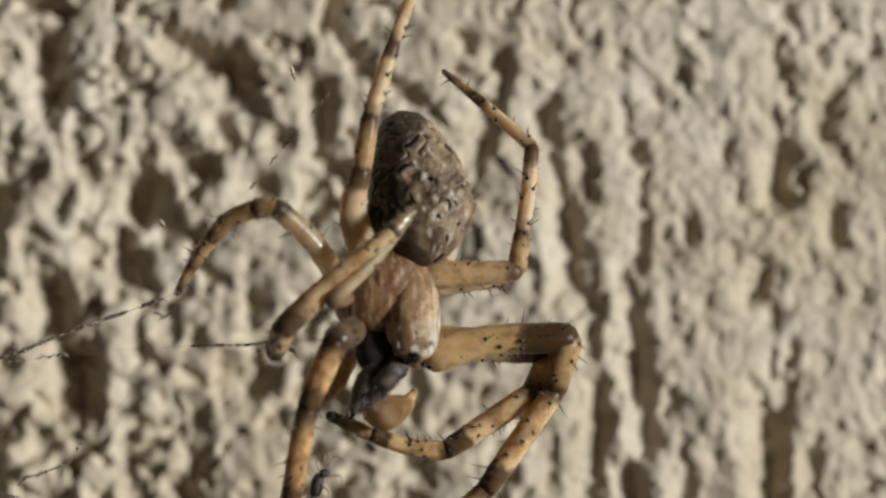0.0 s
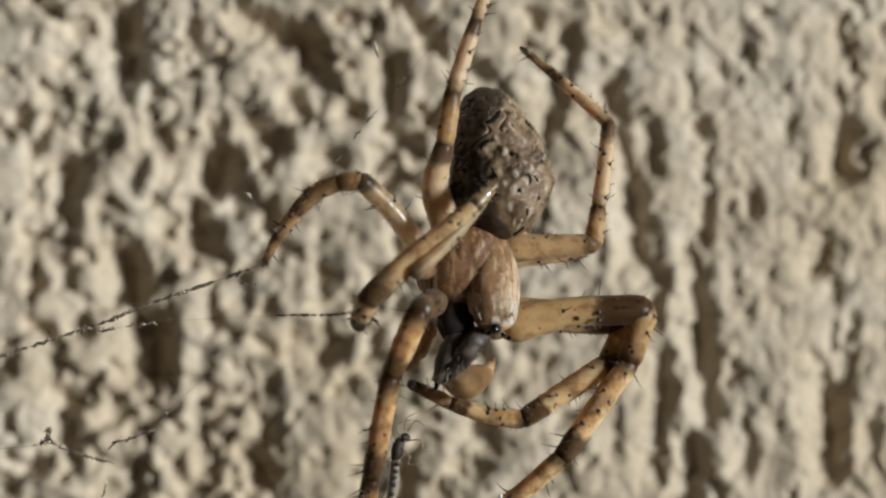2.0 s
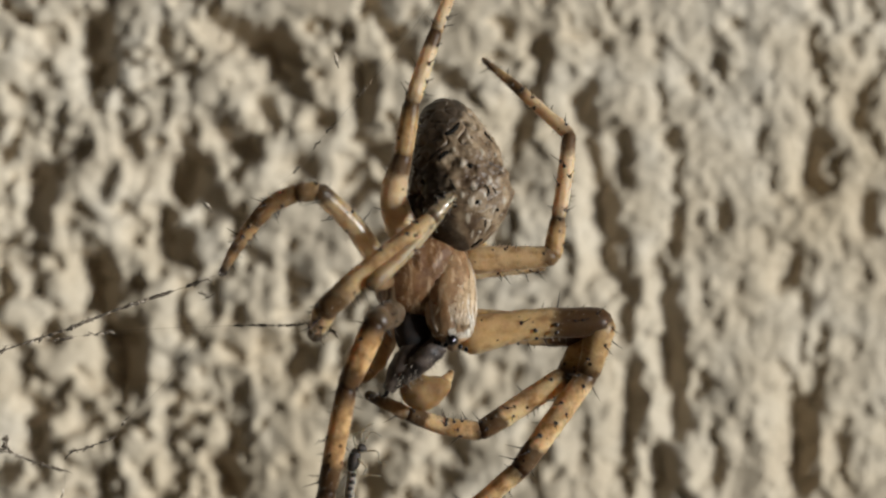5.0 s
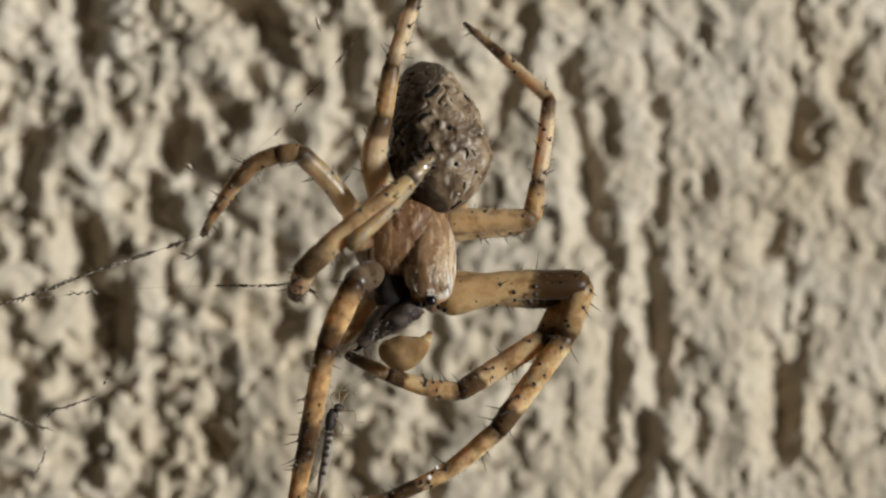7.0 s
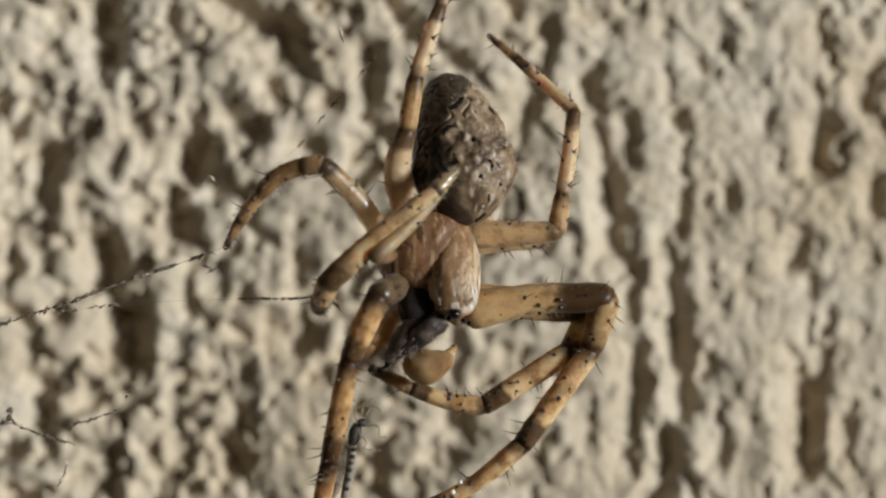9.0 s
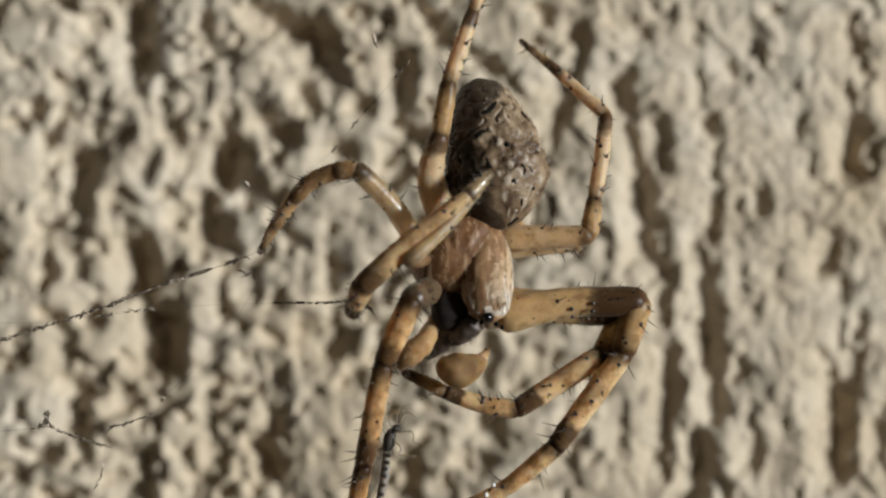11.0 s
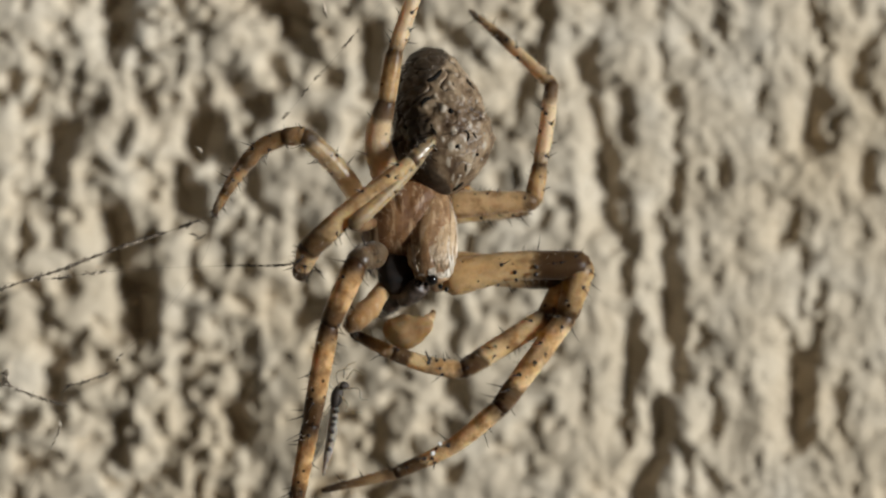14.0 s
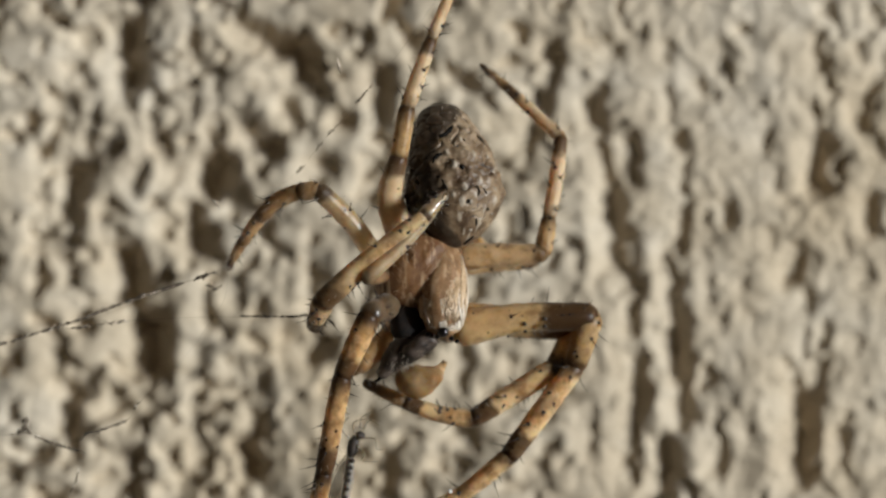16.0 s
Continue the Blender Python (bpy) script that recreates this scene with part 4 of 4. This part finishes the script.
def build_legs(spider):
    """Each leg: its hip, and the joints with the half widths there (mm)."""
    legs = [
        # front right, nearer one
        [(1.79, -22.00, -1.29), ((2.58, -22.20, -1.78), 0.84), ((7.88, -21.80, -1.26), 0.64), ((7.29, -21.70, -3.30), 0.50), ((4.61, -21.90, -6.96), 0.46), ((0.45, -21.00, -9.69), 0.30), ((-2.50, -20.60, -10.44), 0.14)],
        # second right, its knee just behind
        [(1.78, -21.40, -0.84), ((2.46, -21.30, -1.33), 0.70), ((7.54, -20.80, -1.72), 0.62), ((6.52, -21.20, -3.36), 0.52), ((3.12, -21.50, -5.50), 0.44), ((0.30, -21.60, -4.80), 0.34), ((-1.25, -22.00, -4.02), 0.22)],
        # third right, folded up to its thin foot
        [(2.00, -21.60, 0.97), ((2.68, -21.50, 1.16), 0.60), ((5.96, -21.50, 1.31), 0.42), ((6.20, -21.20, 2.78), 0.34), ((6.69, -20.60, 6.12), 0.32), ((4.50, -19.60, 8.25), 0.24), ((3.38, -19.00, 9.26), 0.12)],
        # fourth right, tucked behind the third
        [(1.99, -20.90, 0.65), ((2.68, -20.80, 0.95), 0.62), ((5.62, -20.20, 0.94), 0.26), ((5.36, -19.20, 1.01), 0.28), ((3.85, -18.40, 1.26), 0.28), ((2.42, -18.00, 2.74), 0.22), ((2.18, -18.00, 4.16), 0.10)],
        # fourth left, reaching up beside the abdomen
        [(0.44, -22.40, 1.17), ((0.23, -23.00, 1.99), 0.70), ((0.11, -23.70, 5.09), 0.40), ((0.43, -23.70, 7.08), 0.36), ((1.36, -23.40, 9.82), 0.30), ((2.40, -22.60, 12.58), 0.22), ((2.96, -22.20, 14.01), 0.12)],
        # third left, knee up towards the camera
        [(-0.45, -23.90, 0.35), ((-1.05, -25.45, 0.25), 0.29), ((1.98, -24.50, 3.58), 0.19), ((1.14, -24.90, 2.69), 0.30), ((-2.76, -25.00, -0.66), 0.46), ((-3.18, -24.00, -1.58), 0.34), ((-3.17, -23.00, -1.76), 0.2)],
        # second left, arched
        [(-0.27, -22.60, 0.71), ((-0.86, -23.20, 1.18), 0.46), ((-3.04, -24.20, 3.74), 0.40), ((-3.84, -23.90, 3.69), 0.38), ((-5.52, -22.90, 2.64), 0.34), ((-6.31, -22.30, 1.59), 0.27), ((-6.86, -22.30, 0.60), 0.14)],
        # front left, knee towards the camera, reaching down
        [(0.23, -22.60, -0.63), ((-0.24, -23.00, -0.81), 0.60), ((-0.93, -25.00, -1.17), 0.52), ((-2.00, -24.80, -3.59), 0.44), ((-2.75, -24.00, -7.45), 0.42), ((-3.42, -23.20, -10.84), 0.34), ((-3.84, -22.60, -13.38), 0.16)],
    ]
    kinds = ("femur", "patella", "tibia", "metatarsus", "tarsus")
    for n, (hip, *joints) in enumerate(legs):
        bm = bmesh.new()
        a, b = rel(hip), rel(joints[0][0])
        r = joints[0][1] * MM
        tube(bm, [a, a.lerp(b, 0.35), a.lerp(b, 0.8), b], [r * 0.85, r * 1.02, r * 0.96, r * 0.8], 16, wobble=0.08)
        leg = part("leg", bm, COXA, spider, "banded amber spiny leg")
        fuzz = bmesh.new()
        for k, kind in enumerate(kinds):
            (pa, ra), (pb, rb) = joints[k], joints[k + 1]
            mat = {"femur": FEMUR, "patella": PATELLA, "tarsus": TARSUS}.get(kind, LEG)
            if kind == "femur" and n in (4, 5, 6, 7):
                mat = {4: CLEAN, 6: GLASSY, 7: KNEE}.get(n, PALE_FEMUR)
            if kind == "femur" and n in (2, 3):
                mat = PALE_FEMUR
            if n == 5 and kind in ("femur", "patella"):
                mat = GLASSY
            if n == 5 and kind == "tibia":
                mat = FORELIMB
            if n == 6 and kind in ("patella", "tibia", "metatarsus"):
                mat = BROWN
            if n in (2, 4) and kind in ("tibia", "metatarsus"):
                mat = CLEAN
            if n == 7 and kind in ("patella", "tibia", "metatarsus"):
                mat = BLOTCHY
            big = {"femur": -0.10 if n == 0 else 0.0, "patella": 0.03, "tibia": 0.02}.get(kind, 0.0)
            sp = {"femur": 12, "patella": 5, "tibia": 17, "metatarsus": 14, "tarsus": 4}[kind]
            if n in (2, 4, 6):
                sp = int(sp * 0.55)
            bend = BENDS.get((n, kind), (0, 0, 0))
            slim = (0.96 if kind == "femur" else 0.90) * (1.14 if n == 5 else 1.0)
            segment(kind, pa, pb, ra * 0.98 * slim, rb * slim, mat, leg, fuzz, big, bend, spines=sp, spine=0.56 if n in (0, 1, 7) else 0.44, hairs=150 if kind != "patella" else 60, seed=n * 10 + k, origin=BODY, first=0.35 if kind == "femur" else 0.05)
        tagged(part("hair", fuzz, [PALE_HAIR, SPINE], leg, "fine short hairs"), kind="stuff")
        if n == 0:
            for x, z, size in ((5.18, -1.55, 0.10), (5.23, -1.85, 0.075), (6.01, -1.33, 0.10), (6.01, -1.63, 0.10), (4.53, -2.05, 0.06)):
                bm = bmesh.new()
                blob(bm, rel((x, -22.62, z)), (size * MM, 0.06 * MM, size * 0.9 * MM), 10, 8)
                part("spot", bm, SPINE, leg, "dark round spot")
            # dew drops, white all over to paint their glint
            for x, z, size in ((2.23, -8.42, 0.085), (1.94, -8.80, 0.10)):
                bm = bmesh.new()
                blob(bm, rel((x, -21.74, z)), (size * MM, size * MM, size * MM), 12, 9)
                part("dew_drop", bm, DEW_GLINT, leg, "tiny drop of dew, its glint painted white")


spider = build_spider()


# ---- the midge caught beside it ----
MIDGE_AT = (-1.85, -22.40, -6.60)


def build_midge():
    o = v3(MIDGE_AT)
    q = lambda p: v3(p) - o
    midge = new("midge")
    midge.location = o
    tagged(midge, "small dead dark midge with clear wings caught in the web", "insect")
    bm = bmesh.new()
    blob(bm, q((-1.85, -22.40, -6.53)), (0.25 * MM, 0.26 * MM, 0.50 * MM), 18, 12, 0, 0.15, 3000, Matrix.Rotation(radians(16), 3, "Y"))
    part("thorax", bm, MIDGE, midge)
    bm = bmesh.new()
    blob(bm, q((-1.56, -22.50, -6.07)), (0.21 * MM, 0.18 * MM, 0.17 * MM), 16, 10, 0, 0.2, 5000, Matrix.Rotation(radians(20), 3, "Y"))
    head = part("head", bm, MIDGE, midge)
    bm = bmesh.new()
    tail = curve_points([q((-1.94, -22.40, -6.95)), q((-2.02, -22.40, -7.92)), q((-2.18, -22.40, -8.70)), q((-2.37, -22.40, -9.64))], 6)
    tube(bm, tail, [MM * r for r in np.interp(np.linspace(0, 1, len(tail)), [0, 0.3, 0.7, 1], [0.17, 0.20, 0.17, 0.05])], 12, wobble=0.05)
    abd = part("abdomen", bm, MIDGE_PALE, midge, "pale membrane with a row of dark spots")
    for k, p in enumerate(((-1.86, -22.60, -7.09), (-1.92, -22.60, -7.36), (-1.99, -22.60, -7.61), (-2.03, -22.60, -7.88), (-2.08, -22.60, -8.23), (-2.14, -22.60, -8.59))):
        bm = bmesh.new()
        blob(bm, q(p), (0.11 * MM, 0.06 * MM, 0.085 * MM), 10, 7, 0, 0.15, 5000)
        part("spot", bm, MIDGE, abd)
    for dx, turn in ((0.0, 8), (0.16, 14)):
        bm = bmesh.new()
        outline = [(0, 0), (0.26, -0.5), (0.36, -1.3), (0.30, -2.1), (0.08, -2.75), (-0.16, -2.5), (-0.24, -1.6), (-0.18, -0.7)]
        m = Matrix.Translation(q((-2.09, -22.20, -6.75)) + Vector((dx * MM, 0.12 * MM * (1 + dx), 0))) @ pose(0, 0, 0, 4, 10, turn).to_3x3().to_4x4() @ Matrix.Rotation(radians(12), 4, "Y")
        fr = [bm.verts.new(m @ Vector((x * MM, 0.0, z * MM))) for x, z in outline]
        bk = [bm.verts.new(m @ Vector((x * MM, 0.006 * MM, z * MM))) for x, z in outline]
        bm.faces.new(fr)
        bm.faces.new(bk[::-1])
        for i in range(8):
            bm.faces.new((fr[i], bk[i], bk[(i + 1) % 8], fr[(i + 1) % 8]))
        part("wing", bm, WING, midge, "clear smoky wing")
    for pts in (
        ((-1.45, -22.50, -5.83), (-1.17, -22.60, -5.44), (-0.79, -22.70, -5.63)), ((-1.58, -22.50, -5.78), (-1.49, -22.60, -5.33), (-1.08, -22.70, -5.10)),
    ):
        bm = bmesh.new()
        c = curve_points([q(p) for p in pts], 5)
        tube(bm, c, [0.035 * MM * (1 - 0.6 * i / len(c)) for i in range(len(c))], 6)
        part("antenna", bm, MIDGE_PALE, head)
    for pts in (
        ((-1.71, -22.60, -6.22), (-0.98, -22.80, -6.16), (-0.89, -22.80, -6.56), (-0.58, -22.80, -6.60)), ((-1.71, -22.60, -6.45), (-1.38, -22.80, -6.79), (-1.47, -22.80, -7.05), (-0.84, -22.90, -7.09)),
        ((-1.97, -22.60, -6.22), (-2.28, -22.80, -5.81), (-2.14, -22.80, -5.43), (-1.97, -22.80, -5.32)), ((-1.75, -22.60, -6.09), (-1.83, -22.80, -5.54), (-1.29, -22.90, -5.36)),
    ):
        bm = bmesh.new()
        c = curve_points([q(p) for p in pts], 6)
        tube(bm, c, [0.034 * MM * (1 - 0.5 * i / len(c)) for i in range(len(c))], 6)
        part("leg", bm, MIDGE_PALE, midge)
    return midge


midge = build_midge()


# ---- the web: dusty strands, and the tufts on them ----
def build_web():
    web = new("spider_web")
    web.location = v3(BODY)
    tagged(web, "loose dusty grey silk strands of an orb web", "spider web")
    rnd = random.Random(3)
    # the points of each strand, its half width, and the stretches of dust or painted glint: from, to, how many
    strands = [
        ([(-35.96, -21.00, -8.87), (-19.47, -22.00, -3.67), (-16.24, -22.00, -2.61), (-12.99, -22.00, -1.55), (-11.91, -22.00, -1.12), (-10.39, -22.00, -0.58), (-8.76, -22.00, -0.03), (-7.72, -22.20, 0.33), (-6.84, -22.30, 0.67)], 0.010, ((0.16, 0.50, 130), (0.50, 0.62, 28), (0.62, 0.76, 80), (0.82, 0.88, 14))),
        ([(-35.94, -21.00, -5.39), (-19.46, -22.00, -2.50), (-15.37, -22.00, -2.12), (-13.00, -22.00, -1.85), (-11.59, -22.00, -1.65), (-9.31, -22.00, -1.46), (-5.94, -22.20, -1.34), (-3.75, -22.80, -1.28), (-2.76, -23.40, -0.83)], 0.005, ((0.36, 0.42, 14), (0.46, 0.54, 16), (0.74, 0.89, 46))),
        ([(-33.80, -21.00, -7.60), (-16.92, -22.00, -6.35), (-15.36, -22.00, -6.11), (-15.10, -22.00, -5.66), (-14.98, -22.00, -6.12), (-13.86, -22.00, -6.61), (-12.65, -22.00, -6.97)], 0.008, ((0.2, 0.34, 14), (0.36, 0.64, 60), (0.66, 1.0, 60))),
        ([(-15.03, -22.00, -12.09), (-13.05, -22.00, -8.15), (-12.79, -22.00, -6.40), (-12.03, -22.00, -6.03), (-10.94, -22.00, -5.60), (-10.50, -22.00, -4.92), (-8.99, -22.20, -3.50), (-7.11, -22.40, -0.91), (-6.84, -22.30, 0.67)], 0.004, ((0.11, 0.15, 8), (0.25, 0.50, 44), (0.60, 0.63, 6))),
        ([(-6.84, -22.30, 0.67), (-5.80, -22.00, 2.99), (-4.04, -22.00, 4.60), (-3.04, -22.00, 5.84), (-1.38, -22.00, 7.75), (1.27, -22.40, 11.18), (8.14, -21.00, 22.49)], 0.004, ((0.31, 0.36, 4), (0.46, 0.57, 7), (0.65, 0.70, 20))),
        ([(-7.46, -22.30, 3.36), (-7.34, -22.30, 3.22), (-7.20, -22.30, 2.98)], 0.012, ((0.0, 1.0, 10),)),
        ([(-2.47, -22.00, 9.12), (-2.44, -22.00, 8.92), (-2.42, -22.00, 8.76)], 0.012, ((0.0, 1.0, 8),)),
        ([(-7.74, -22.30, 0.28), (-7.42, -22.30, 0.43), (-7.16, -22.30, 0.30)], 0.007, ((0.1, 0.9, 10),)),
        ([(-7.64, -22.30, -0.06), (-7.36, -22.30, -0.25), (-7.14, -22.30, -0.13)], 0.006, ((0.1, 0.9, 10),)),
        ([(-3.28, -23.20, -1.15), (-2.73, -23.00, -1.38), (-2.25, -22.80, -1.95)], 0.006, ((0.1, 0.9, 16),)),
    ]
    for pts, r, dusty in strands:
        # fresh tufts are pale, old ones brown
        white = 0.9 if r == 0.012 else 0.08
        bm = bmesh.new()
        c = curve_points([rel(p) for p in pts], 16)
        tube(bm, c, [r * MM * rnd.uniform(0.7, 1.2) for _ in c], 5)
        th = part("thread", bm, SILK, web)
        bm = bmesh.new()
        for d0, d1, count in dusty:
            for k in range(count):
                s = rnd.uniform(d0, d1) * (len(c) - 2)
                i = int(s)
                p = c[i].lerp(c[i + 1], s - i)
                d = (c[i + 1] - c[i]).normalized()
                j = Vector((rnd.gauss(0, 1), rnd.gauss(0, 1), rnd.gauss(0, 1))) * 0.035 * MM
                ln = rnd.uniform(0.04, 0.20) * MM
                d = (d + Vector((rnd.gauss(0, 0.25), rnd.gauss(0, 0.25), rnd.gauss(0, 0.25)))).normalized()
                # the stretch from 0.65 is mostly pale: the silk's glint painted as tufts
                tube(bm, [p - d * ln + j, p + j * 0.4, p + d * ln - j], [0.006 * MM, rnd.uniform(0.014, 0.048) * MM * (1.5 if r > 0.009 else 1.0), 0.006 * MM], 5, rnd.random() < (0.85 if d0 == 0.65 else white), wobble=0.6)
        tagged(part("tuft", bm, [DUST, PALE_HAIR], th, "brown and pale dust on the silk, one stretch pale for its glint"), kind="stuff")
    return web


web = build_web()


# ---- what moves ----
def motions():
    o = MIDGE_AT
    sway = [(0.0, 0.13, -0.08), (0.5, 0.2, -0.03), (1.0, 0.29, 0.0), (1.5, 0.31, 0.0), (2.0, 0.11, 0.03), (2.5, 0.18, 0.02), (3.0, 0.24, 0.0), (3.5, 0.2, 0.05), (6.0, 0.06, 0.03), (7.0, 0.0, 0.03), (7.5, -0.1, 0.05), (8.5, -0.06, -0.03), (9.0, 0.0, 0.0), (11.5, 0.03, -0.12), (12.5, -0.06, -0.06), (13.0, -0.1, -0.04), (14.0, 0.0, 0.0), (15.0, 0.13, -0.04), (16.0, 0.15, -0.04)]
    walk(midge, [(t, pose((o[0] + dx) * MM, o[1] * MM, (o[2] + dz) * MM)) for t, dx, dz in sway])
    # the jaws reach out, swing aside and fold back as the spider feeds: seconds, fold, swing (degrees)
    chew = [(0.0, 4, 8), (0.5, 2, 10), (1.0, 0, 5), (1.5, 0, 0), (2.0, 2, 5), (2.5, 0, 11), (3.0, 0, 9), (3.5, 2, 10), (5.8, 8, 16), (6.5, 12, 20), (7.0, 10, 20), (7.5, 8, 23), (8.0, 22, 20), (8.5, 12, 16), (9.2, 10, 15), (11.3, 55, 6), (12.0, 50, 6), (12.5, 58, 4), (13.0, 52, 8), (13.5, 56, 4), (14.0, 60, 2), (14.5, 50, 6), (15.0, 14, 18), (15.3, 8, 14), (15.6, 6, 13), (16.0, 18, 16)]
    for jaw, at in MOVING["jaws"]:
        walk(jaw, [(t, Matrix.Translation(at) @ pose(0, 0, 0, fold, swing, 0)) for t, fold, swing in chew])
    # one palp comes forward while the jaws are folded
    away = [(0.0, 1.0), (3.7, 1.0), (5.8, 0.9), (9.2, 0.8), (11.3, 0.1), (12.3, 0.0), (14.5, 0.1), (15.0, 0.8), (15.6, 1.0), (16.0, 0.8)]
    walk(MOVING["palp"], [(t, pose(-0.45 * k * MM, 1.1 * k * MM, 0.35 * k * MM)) for t, k in away])


motions()
